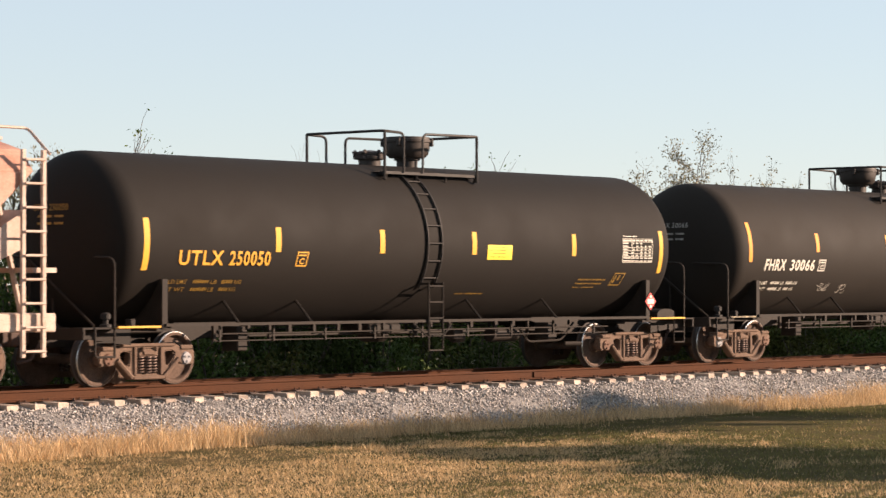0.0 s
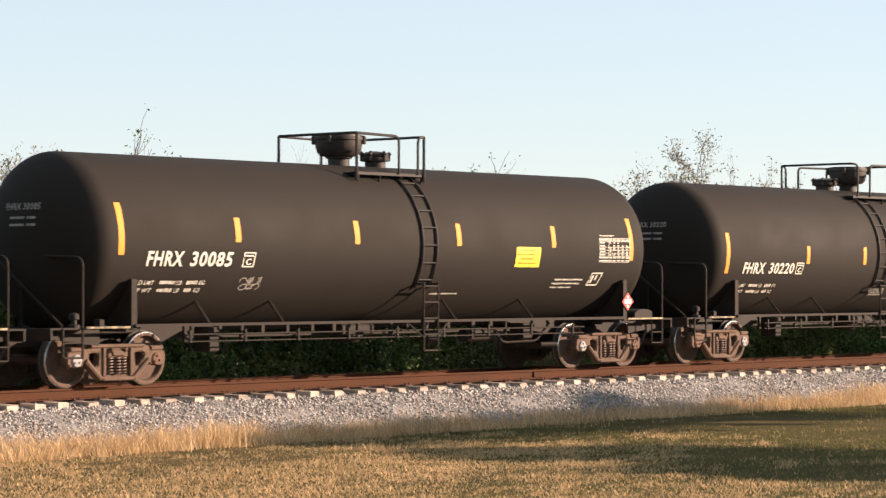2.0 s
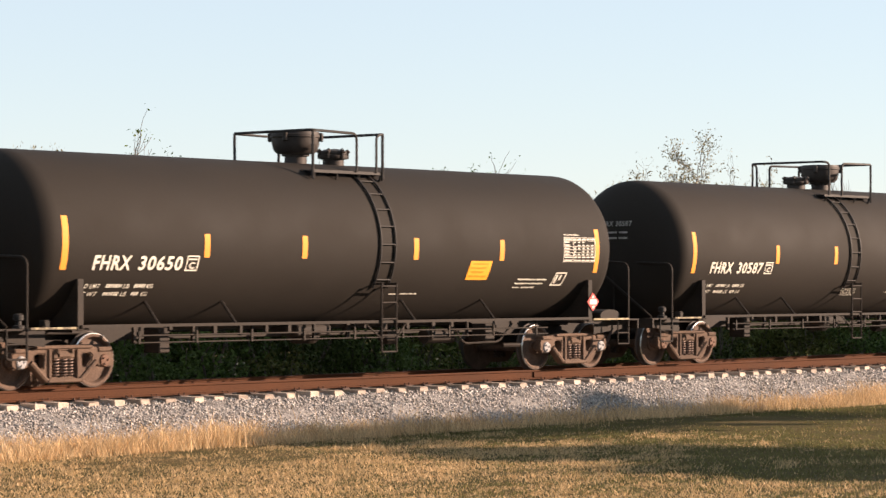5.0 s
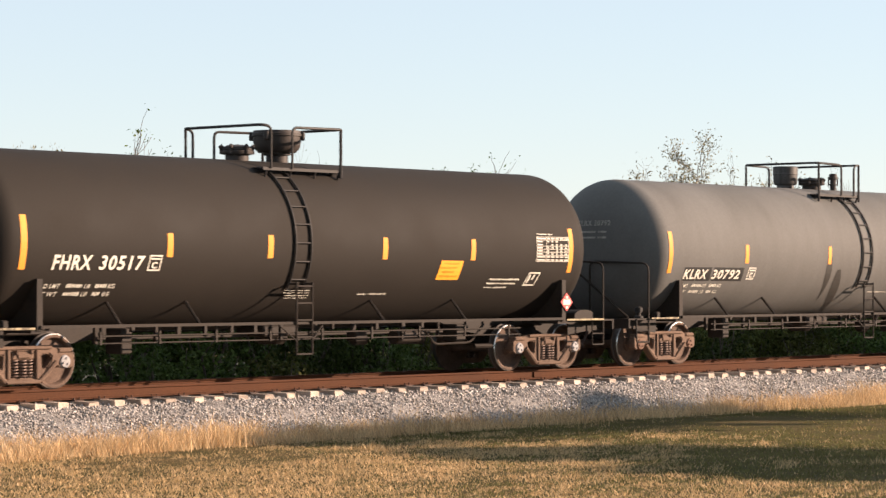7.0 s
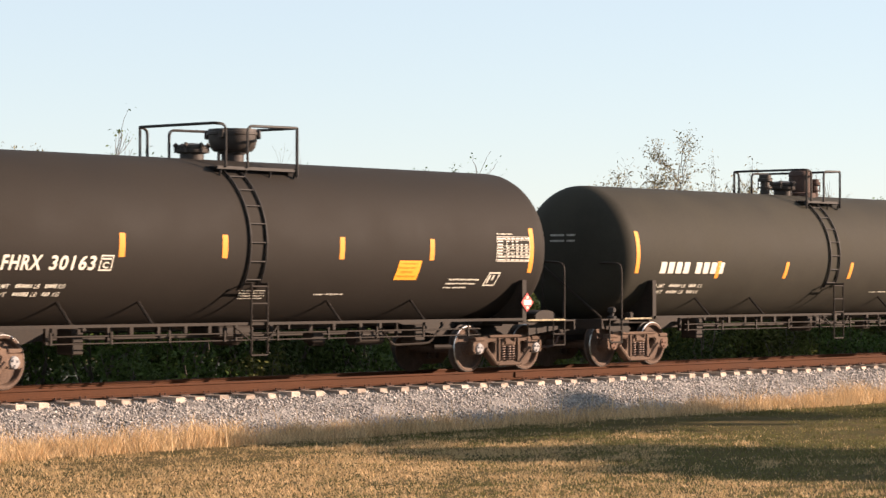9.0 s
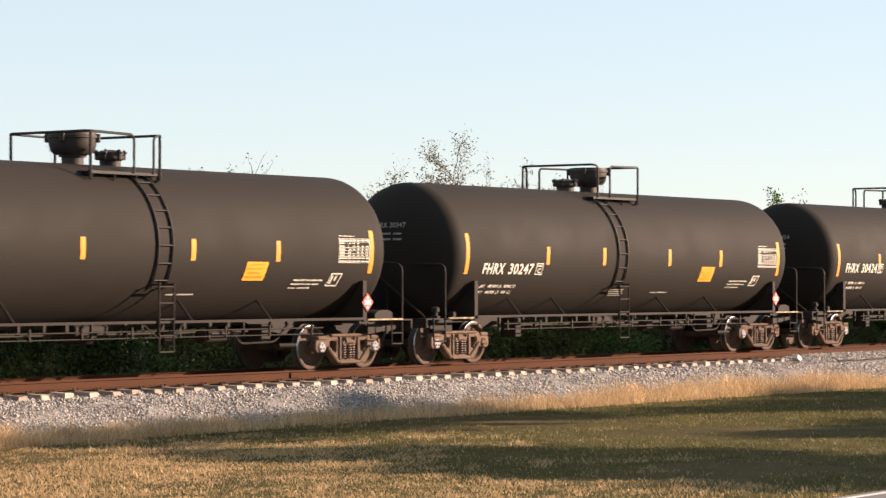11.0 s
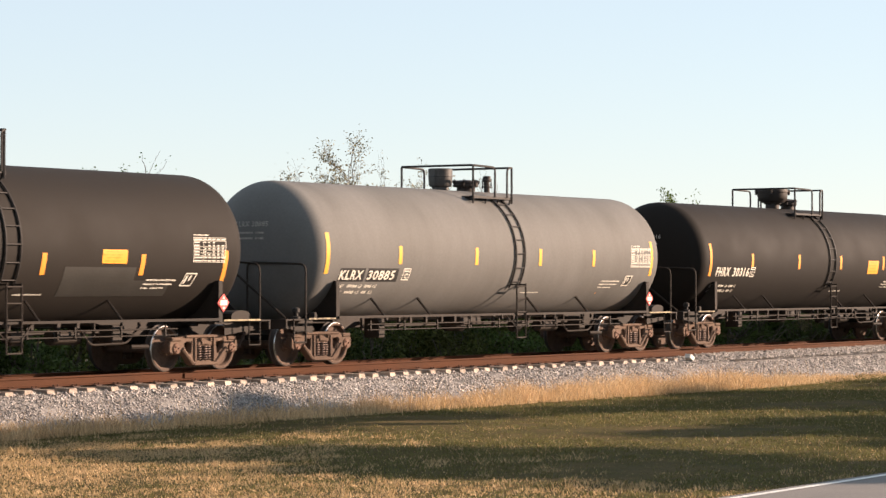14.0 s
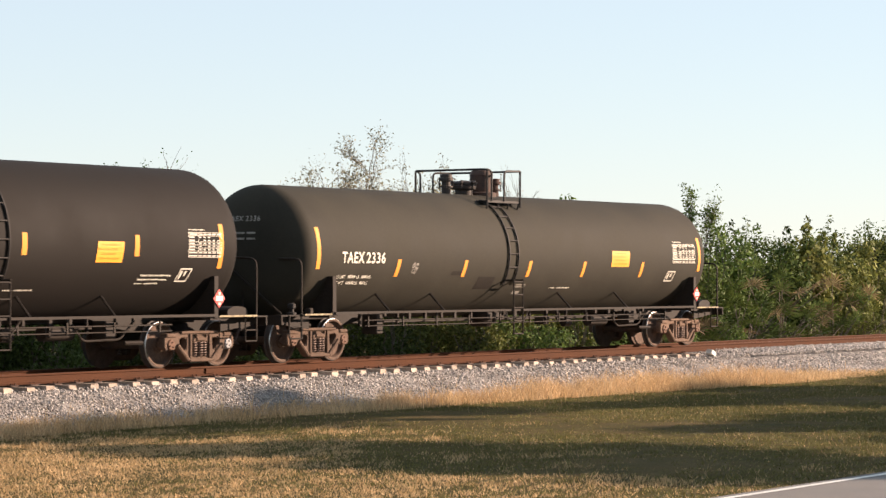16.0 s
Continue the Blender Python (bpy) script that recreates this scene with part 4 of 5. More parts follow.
    if kind != "T":
        bars(bm, sh, 4.5 * k, 5.5 * k, 1.79, 1.83, [(0.08, 1)], 8)
        bars(bm, sh, 4.5 * k, 5.4 * k, 1.715, 1.75, [(0.04, 1)], 9)
        bars(bm, sh, 4.5 * k, 5.2 * k, 1.64, 1.675, [(0.0, 0.3), (0.4, 0.95)], 10)
    bars(bm, sh, 0.97 * k, 1.78 * k, 1.52, 1.555, [(0, 0.3), (0.36, 1)], 11)
    if kind == "A":
        for i in range(4):
            bars(bm, sh, -0.92 - i * 0.02, -0.3, 1.46 + i * 0.045, 1.485 + i * 0.045, [(0, 1)], 20 + i)
    print_part("small_print", bm, M_WHITE if ink is M_WHITE else M_GOLDF, tank, "small stencilled box and print")
    # warning panel
    bm = bmesh.new()
    if panel == "none":
        px0, px1, pz0, pz1, sl = 4.55, 4.6, 1.5, 1.52, 0.0
    elif panel == "low":
        px0, px1, pz0, pz1, sl = 3.0, 3.66, 1.49, 1.75, 0.08
        border = bmesh.new()
        decal(border, sh, 2.96, 3.70, 1.46, 1.78, 0.08, off=0.003)
        part("mark_panel", border, M_INK, tank, "black border behind the panel")
    elif panel == "mid":
        px0, px1, pz0, pz1, sl = 2.93, 3.58, 1.98, 2.33, 0.02
    elif panel == "lemon":
        px0, px1, pz0, pz1, sl = 1.59, 2.33, 2.19, 2.47, 0.0
    elif panel == "high":
        px0, px1, pz0, pz1, sl = 3.2, 3.95, 2.05, 2.44, 0.03
    elif panel == "top":
        px0, px1, pz0, pz1, sl = 2.46, 3.2, 2.40, 2.66, 0.0
    elif panel == "rear":
        px0, px1, pz0, pz1, sl = 3.16, 3.88, 2.12, 2.38, 0.0
    else:
        px0, px1, pz0, pz1, sl = 2.98, 3.62, 1.80, 2.16, 0.06
    decal(bm, sh, px0 * k, px1 * k, pz0, pz1, sl, off=0.006, n=4)
    pm = M_LEMON if panel == "lemon" or (panel == "high" and pale & 1) else M_PANEL
    p = part("warning_panel", bm, pm, tank, "yellow warning panel with small print")
    bm = bmesh.new()
    h = pz1 - pz0
    for i, (u, v) in enumerate(((0.12, 0.9), (0.2, 0.75), (0.05, 0.8), (0.15, 0.85))):
        zz = pz0 + h * (0.14 + 0.22 * i)
        bars(bm, Shell(R + 0.006, zc, half), px0 * k + sl * (0.14 + 0.22 * i), px1 * k + sl * (0.14 + 0.22 * i), zz, zz + h * 0.11, [(u, v)], 30 + i)
    print_part("panel_print", bm, M_PANELINK, p)
    # diamond placard in its holder
    bm = bmesh.new()
    xq, yq, zq, q = (tc + 0.06), -1.52, 1.36, 0.185
    vs = [bm.verts.new((xq + dx * q, yq + dy, zq + dz * q)) for dy in (0, 0.012) for dx, dz in ((0, -1), (1, 0), (0, 1), (-1, 0))]
    bm.faces.new(vs[:4])
    bm.faces.new(vs[4:][::-1])
    for i in range(4):
        bm.faces.new((vs[i], vs[(i + 1) % 4], vs[4 + (i + 1) % 4], vs[4 + i]))
    bmesh.ops.recalc_face_normals(bm, faces=bm.faces)
    pl = part("placard", bm, M_RED, car, "red diamond hazard placard with a white band")
    bm = bmesh.new()
    box(bm, xq - 0.11, xq + 0.11, yq - 0.006, yq - 0.001, zq - 0.05, zq + 0.05)
    box(bm, xq - 0.03, xq + 0.03, yq - 0.006, yq - 0.001, zq + 0.07, zq + 0.12)
    box(bm, xq - 0.03, xq + 0.03, yq - 0.006, yq - 0.001, zq - 0.13, zq - 0.08)
    part("placard_band", bm, M_WHITE, pl)
    # pale strips along the end sills
    for s in (-1, 1):
        bm = bmesh.new()
        a0, a1 = sorted((s * (tc + 0.1), s * (tc + 1.05 if s < 0 else tc + 1.3)))
        box(bm, a0, a1, -1.508, -1.49, 0.99, 1.025)
        box(bm, a0, a1, -1.49, -1.40, 0.985, 1.0)
        part("sill_strip", bm, M_GOLD if ink is M_GOLD else M_SILL, car, "pale reflective strip on the end sill")
    if extra:
        extra(car, tank, sh)
    return car

# ---------- the train ----------
TRAIN = []


def place(car, x0):
    car.matrix_basis = pose(x0, YC, 0)
    TRAIN.append((car, x0))


def scrawl(name, x0, x1, z0, z1, seed, mat, label, turns=26, w=0.018):
    """Sprayed looping lines on the tank side."""
    def draw(car, tank, sh):
        rnd = random.Random(seed)
        bm = bmesh.new()
        pts = []
        glyphs = max(2, turns // 5)
        for row in (1, 0):                                       # two rows of joined loops and slanting strokes
            for g in range(glyphs):
                cx = x0 + (x1 - x0) * (g + 0.5 + rnd.uniform(-0.2, 0.2)) / glyphs
                cz = z0 + (z1 - z0) * (0.27 + 0.46 * row + rnd.uniform(-0.05, 0.05))
                rx, rz = (x1 - x0) / glyphs * rnd.uniform(0.3, 0.62), (z1 - z0) * rnd.uniform(0.12, 0.26)
                a0, span = rnd.uniform(0, 6), rnd.choice((3.6, 5.2, 7.0)) * rnd.choice((-1, 1))
                for k in range(11):
                    a = a0 + span * k / 10
                    pts.append((cx + rx * math.cos(a) + 0.5 * rz * math.sin(a), cz + rz * math.sin(a)))
                if rnd.random() < 0.5:
                    pts.append((cx + rx * 1.2, cz + rz * 1.3))
                    pts.append((cx - rx * 0.6, cz - rz * 1.2))
        for (xa, za), (xb, zb) in zip(pts, pts[1:]):
            if abs(xb - xa) > (x1 - x0) * 0.4:
                continue
            d = Vector((xb - xa, zb - za))
            n = Vector((-d.y, d.x)).normalized() * w / 2
            q = [sh.at(x, sh.arc(z), 0.0075) for x, z in ((xa - n.x, za - n.y), (xb - n.x, zb - n.y), (xb + n.x, zb + n.y), (xa + n.x, za + n.y))]
            bm.faces.new([bm.verts.new(p) for p in q])
        tagged(part(name, bm, mat, tank, label), kind="stuff")
    return draw


def patches(rects, mat, name, label, off=0.004, slant=0.0):
    def draw(car, tank, sh):
        for x0, x1, z0, z1 in rects:
            bm = bmesh.new()
            decal(bm, sh, x0, x1, z0, z1, slant, off=off, n=10, nx=2)
            part(name, bm, mat, tank, label)
    return draw


def streaks(xs, mat, name, label):
    """Dark stains that run down the tank and narrow to a point."""
    def draw(car, tank, sh):
        for x, z0, z1, w, lean in xs:
            bm = bmesh.new()
            a0, a1 = sh.arc(z0), sh.arc(z1)
            rows = []
            for i in range(13):
                t = i / 12
                ww = w * math.sin(0.15 + 2.7 * t) * (0.5 + t)
                c = x + lean * math.sin(t * 1.6)
                rows.append([bm.verts.new(sh.at(c + s * ww / 2, a0 + (a1 - a0) * t, 0.004)) for s in (-1, 1)])
            for a, b in zip(rows, rows[1:]):
                bm.faces.new((a[0], a[1], b[1], b[0]))
            part(name, bm, mat, tank, label)
    return draw


def several(*draws):
    def draw(car, tank, sh):
        for d in draws:
            d(car, tank, sh)
    return draw


K_STRIPS = (-7.08, -4.3, -1.3, 1.9, 4.5, 7.04)
B2_STRIPS = (-7.08, -4.38, -1.35, 1.5, 4.39, 6.95)
DARK = "black tank car with amber strips, dusty brown trucks"
place(tank_car("UTLX 250050", "U", M_JET, "black tank car with gold stencilled letters and yellow panel", tc=6.82, zc=2.465, half=7.36, ink=M_GOLD, panel="lemon", pale=0b0010, strips=(-7.2, -4.1, -1.4, 1.2, 4.27, 7.2), tape=M_AMBER, marks=(-6.45, -4.28), stripe_z=(2.28, 2.71), mark_z=(2.04, 2.29), font=0.0, box_gap=0.65), 36.75)
place(tank_car("FHRX 30066", "B", M_BLACK, "black tank car with amber strips and pale graffiti tags", panel="high", pale=0b0001, strips=B2_STRIPS, stripe_z=(2.44, 2.86), long_z=(2.2, 3.06), mark_z=(2.02, 2.27), box_gap=0.16, extra=several(scrawl("graffiti", -4.1, -3.65, 1.55, 1.75, 1, M_FADED, "small pale sprayed tag", 14), scrawl("graffiti", -3.25, -2.9, 1.5, 1.72, 2, M_FADED, "small pale sprayed tag", 14))), 54.41)
place(tank_car("FHRX 30085", "B", M_BLACK, "black tank car with amber strips and one pale tag", panel="high", pale=0b0101, strips=B2_STRIPS, stripe_z=(2.44, 2.86), long_z=(2.2, 3.06), mark_z=(2.02, 2.27), box_gap=0.25, extra=scrawl("graffiti", -4.2, -3.7, 1.62, 1.84, 3, M_FADED, "small pale sprayed tag", 16)), 71.95)
place(tank_car("FHRX 30220", "A", M_BLACK, DARK + " and slanted panel", pale=0b1110), 89.53)
place(tank_car("KLRX 30777", "K", M_BLACK, DARK + " and round-topped valve", panel="top", stripe_z=(1.90, 2.30), pale=0b0000, strips=K_STRIPS, marks=(-6.29, -4.38), mark_z=(2.12, 2.38), extra=several(scrawl("graffiti", 1.25, 1.95, 1.55, 1.95, 4, M_FADED, "faded sprayed tag beside the ladder", 30, 0.03), patches([(-0.2, 0.15, 2.30, 2.42)], M_WHITE, "sticker", "small white sticker", 0.006))), 107.14)
place(tank_car("FHRX 30650", "B", M_BLACK, DARK + " and slanted panel", pale=0b1101), 124.69)
place(tank_car("FHRX 30587", "A", M_BLACK, DARK + " and slanted panel", pale=0b1000), 142.2)
place(tank_car("FHRX 30517", "A", M_BLACK, DARK + " and slanted panel", pale=0b1111), 159.77)
place(tank_car("KLRX 30792", "G", M_GREY, "weathered grey tank car with dark streaks and amber strips", panel="low", tc=6.85, pale=0b0000, strips=(-7.15, -4.35, -1.05, 1.52, 4.37, 7.0), marks=(-6.6, -4.55), mark_z=(1.83, 2.03), box_gap=0.3,
               extra=several(patches([(-6.68, -5.68, 1.785, 2.075), (-5.60, -4.46, 1.785, 2.075)], M_INK, "mark_panel", "black bar behind the lettering", 0.003), streaks([(-0.95, 1.35, 2.45, 0.22, -0.1), (-0.15, 1.05, 2.05, 0.32, -0.45), (1.75, 2.35, 2.85, 0.12, 0.06)], M_STAIN, "stain", "dark streak of spilled product"))), 177.39)
place(tank_car("FHRX 30163", "A", M_BLACK, DARK + " and slanted panel", pale=0b1111), 195.05)
place(tank_car("", "T", M_OLIVE, "long dusty black tank car with rust stains", R=1.45, zc=2.36, half=8.55, tc=8.0, pale=0b0000, stripe_z=(1.85, 2.22), strips=(-7.2, -4.7, -2.4, -0.07, 2.06, 4.5, 6.85)), 214.2)
place(tank_car("FHRX 30659", "B", M_BLACK, DARK + " and slanted panel", pale=0b1111), 233.1)
place(tank_car("FHRX 30247", "A", M_BLACK, DARK + " and slanted panel", pale=0b0101), 250.63)
place(tank_car("FHRX 30424", "A", M_BLACK, DARK + " and upright panel", panel="high", pale=0b1110, strips=(-7.12, -4.65, -1.69, 1.16, 4.42, 6.96), marks=(-6.69, -4.8), mark_z=(2.05, 2.30)), 268.2)
place(tank_car("KLRX 30855", "L", M_BLACK, "black tank car with grey patches and white graffiti scrawl", panel="rear", stripe_z=(1.90, 2.30), pale=0b0000, strips=(-7.16, -4.45, -1.5, 1.55, 4.36, 6.92), mark_z=(2.08, 2.32), marks=(-6.66, -4.68), long_z=(1.6, 2.4), box_gap=0.34,
               extra=several(patches([(-1.2, 0.22, 1.62, 2.37), (-3.05, -1.62, 1.56, 2.02), (2.15, 4.2, 1.5, 2.05), (4.2, 5.3, 1.5, 1.8)], M_PATCH, "paint_patch", "rectangular lighter grey repaint"), scrawl("graffiti", -4.15, -2.9, 1.45, 1.95, 6, M_WHITE, "white looping graffiti scrawl", 30, 0.022))), 285.75)
place(tank_car("KLRX 30885", "G", M_GREY, "weathered grey tank car with lettering on black bars", panel="none", tc=6.85, pale=0b0000, strips=(-7.15, -4.45, -1.35, 1.46, 4.0, 6.95), tape=M_AMBER, marks=(-6.65, -4.58), mark_z=(1.83, 2.03), box_gap=0.3,
               extra=several(patches([(-6.72, -5.78, 1.785, 2.075), (-5.68, -4.5, 1.785, 2.075)], M_INK, "mark_panel", "black bar behind the lettering", 0.003), patches([(5.66, 5.98, 1.69, 1.94)], M_INK, "mark_panel", "black square behind the stencil", 0.004, 0.14))), 303.4)
place(tank_car("FHRX 30316", "B", M_JET, DARK + " and upright panel", panel="high", pale=0b1000, strips=(-7.1, -4.6, -1.6, 1.25, 4.35, 6.9), marks=(-6.75, -4.78)), 320.87)
place(tank_car("TAEX 2336", "T", M_OLIVE, "long dusty olive-black tank car with rust-stained valves, last in train", R=1.42, zc=2.315, half=8.55, tc=8.0, pale=0b0000, panel="high", stripe_z=(1.80, 2.17), strips=(-7.15, -4.68, -2.42, -0.07, 2.06, 4.5, 7.1), marks=(-6.45, -5.1), mark_z=(2.08, 2.32), font=0.0,
               extra=several(patches([(-3.35, -2.93, 1.83, 1.92), (-2.2, -1.5, 1.52, 1.80)], M_BLACK, "paint_patch", "dark touched-up paint", 0.004, 0.05), patches([(-0.42, 0.02, 1.60, 1.625), (-0.42, 0.02, 1.555, 1.58), (-0.40, -0.1, 1.40, 1.47)], M_FADED, "faded_print", "faded white print worn away"), scrawl("splash", -4.95, -4.7, 1.85, 2.1, 8, M_FADED, "small pale scuff beside the mark", 10))), 339.6)


def covered_hopper(x0):
    """The car ahead of the tank cars: ribbed sides, a ladder and a roof walk at its end."""
    car = tagged(new("hopper_car"), "faded pinkish-brown covered hopper car with pale end ladder", "hopper car")
    L = 8.2
    bm = bmesh.new()
    prof = [(-1.45, 1.5), (-1.55, 2.2), (-1.55, 3.5), (-1.30, 3.85), (-0.6, 4.05), (0.6, 4.05), (1.30, 3.85), (1.55, 3.5), (1.55, 2.2), (1.45, 1.5)]
    rows = []
    for x, top in ((-L + 1.1, 0), (-L, 1), (L, 1), (L - 1.1, 0)):
        rows.append([bm.verts.new(((x if z > 2.2 or abs(x) < L - 1 else math.copysign(L - 1.6, x)), y, z)) for y, z in prof])
    a, b = rows[1], rows[2]
    n = len(prof)
    for i in range(n):
        bm.faces.new((a[i], a[(i + 1) % n], b[(i + 1) % n], b[i]))
    bm.faces.new(a[::-1])
    bm.faces.new(b)
    for r in (rows[0], rows[3]):
        for v in r:
            bm.verts.remove(v)
    bmesh.ops.recalc_face_normals(bm, faces=bm.faces)
    bmesh.ops.bevel(bm, geom=list(bm.edges), offset=0.03, segments=2, affect="EDGES")
    part("body", bm, M_HOPPER, car, "faded pink-brown painted steel body")
    for s in (-1, 1):
        bm = bmesh.new()                                        # slope sheet under the end
        pts = [(s * (L - 0.05), 2.3), (s * (L - 0.05), 2.9), (s * (L - 2.6), 1.5), (s * (L - 2.9), 1.2)]
        v0 = [bm.verts.new((x, -1.4, z)) for x, z in pts]
        v1 = [bm.verts.new((x, 1.4, z)) for x, z in pts]
        bm.faces.new(v0)
        bm.faces.new(v1[::-1])
        for i in range(4):
            bm.faces.new((v0[i], v0[(i + 1) % 4], v1[(i + 1) % 4], v1[i]))
        bmesh.ops.recalc_face_normals(bm, faces=bm.faces)
        part("slope_sheet", bm, M_HOPPERW, car, "pale sloping end sheet")
        for y in (-1.6, 1.6):
            bm = bmesh.new()
            for dx in (0.0, 0.42):
                box(bm, s * (L + 0.14 - dx) - 0.04, s * (L + 0.14 - dx) + 0.04, y - 0.03, y + 0.03, 0.55, 3.85, 0.008)
            for z in np.arange(0.65, 3.8, 0.38):
                rod(bm, (s * (L + 0.14), y - 0.06, z), (s * (L - 0.28), y - 0.06, z), 0.022, 6)
            part("end_ladder", bm, M_HOPPERW, car, "pale steel end ladder")
        bm = bmesh.new()
        box(bm, min(s * (L - 2.0), s * (L + 0.5)), max(s * (L - 2.0), s * (L + 0.5)), -1.5, 1.5, 0.95, 1.25, 0.02)
        box(bm, min(s * L, s * (L + 0.5)), max(s * L, s * (L + 0.5)), -1.5, 1.5, 1.9, 1.98)
        for y in (-1.0, 1.0):
            rod(bm, (s * (L + 0.2), y, 1.2), (s * (L - 0.4), y, 3.4), 0.05, 6)
        part("end_frame", bm, M_HOPPERW, car, "pale end platform and struts")
        bm = bmesh.new()
        tube(bm, bend([(s * (L - 1.2), -0.9, 3.98), (s * (L - 1.2), -0.9, 4.24), (s * (L + 0.4), -0.9, 4.24), (s * (L + 0.4), -1.45, 3.8)], 0.1), 0.025, 6)
        part("roof_handrail", bm, M_HOPPERW, car, "pale bent roof handrail")
        bm = bmesh.new()
        box(bm, min(s * (L + 0.5), s * (L + 1.0)), max(s * (L + 0.5), s * (L + 1.0)), -0.15, 0.15, 0.7, 0.95, 0.03)
        part("coupler", bm, M_RUSTFIT, car, "rusty knuckle coupler")
    for x in np.arange(-L + 0.8, L - 0.4, 1.05):
        bm = bmesh.new()
        box(bm, x - 0.05, x + 0.05, -1.61, -1.55, 1.7, 3.5, 0.01)
        part("side_rib", bm, M_HOPPER, car)
    bm = bmesh.new()
    box(bm, -L - 0.3, L + 0.3, -0.4, 0.4, 4.06, 4.12, 0.01)
    part("roof_walk", bm, M_HOPPERW, car, "pale grating roof walk")
    for x in (-4.8, -1.6, 1.6, 4.8):
        bm = bmesh.new()
        vs = [bm.verts.new(p) for p in ((x - 1.5, -1.3, 1.55), (x + 1.5, -1.3, 1.55), (x + 1.5, 1.3, 1.55), (x - 1.5, 1.3, 1.55), (x - 0.4, -0.5, 0.5), (x + 0.4, -0.5, 0.5), (x + 0.4, 0.5, 0.5), (x - 0.4, 0.5, 0.5))]
        bm.faces.new(vs[:4])
        bm.faces.new(vs[4:][::-1])
        for i in range(4):
            bm.faces.new((vs[i], vs[(i + 1) % 4], vs[4 + (i + 1) % 4], vs[4 + i]))
        bmesh.ops.recalc_face_normals(bm, faces=bm.faces)
        part("hopper_bay", bm, M_HOPPER, car, "sloping discharge bay")
    trucks(car, 6.9, 0b0000)
    return car


place(covered_hopper(0), 18.85)

# ---------- vegetation ----------


def blades(name, x, y, z, h, w, lean, mat, label, bent=False):
    """Grass: one slim tapered blade for each root."""
    n = len(x)
    a = rng.random(n) * 6.283
    la = rng.random(n) * 6.283
    dx, dy = np.cos(a) * w / 2, np.sin(a) * w / 2
    lx, ly = np.cos(la) * lean * h, np.sin(la) * lean * h
    root = np.stack([x, y, z], -1)
    p0, p1 = root.copy(), root.copy()
    p0[:, 0] -= dx
    p0[:, 1] -= dy
    p1[:, 0] += dx
    p1[:, 1] += dy
    tip = root + np.stack([lx, ly, h], -1)
    if bent:
        mid = root + np.stack([lx * 0.3, ly * 0.3, h * 0.6], -1)
        m0, m1 = mid.copy(), mid.copy()
        m0[:, 0] -= dx * 0.7
        m0[:, 1] -= dy * 0.7
        m1[:, 0] += dx * 0.7
        m1[:, 1] += dy * 0.7
        v = np.stack([p0, p1, m0, m1, tip], 1).reshape(-1, 3)
        i = (np.arange(n) * 5)[:, None]
        f = np.concatenate([i + [0, 1, 3], i + [0, 3, 2], i + [2, 3, 4]], 0)
    else:
        v = np.stack([p0, p1, tip], 1).reshape(-1, 3)
        f = (np.arange(n) * 3)[:, None] + [0, 1, 2]
    ob = new(name, raw_mesh(name, v, f, mat))
    return tagged(ob, label, "grass", kind="stuff")


def patch(x, y, s):
    return np.sin(x * s + 1.3 * np.sin(y * s * 1.7)) * np.cos(y * s * 1.3 + np.sin(x * s * 0.6))


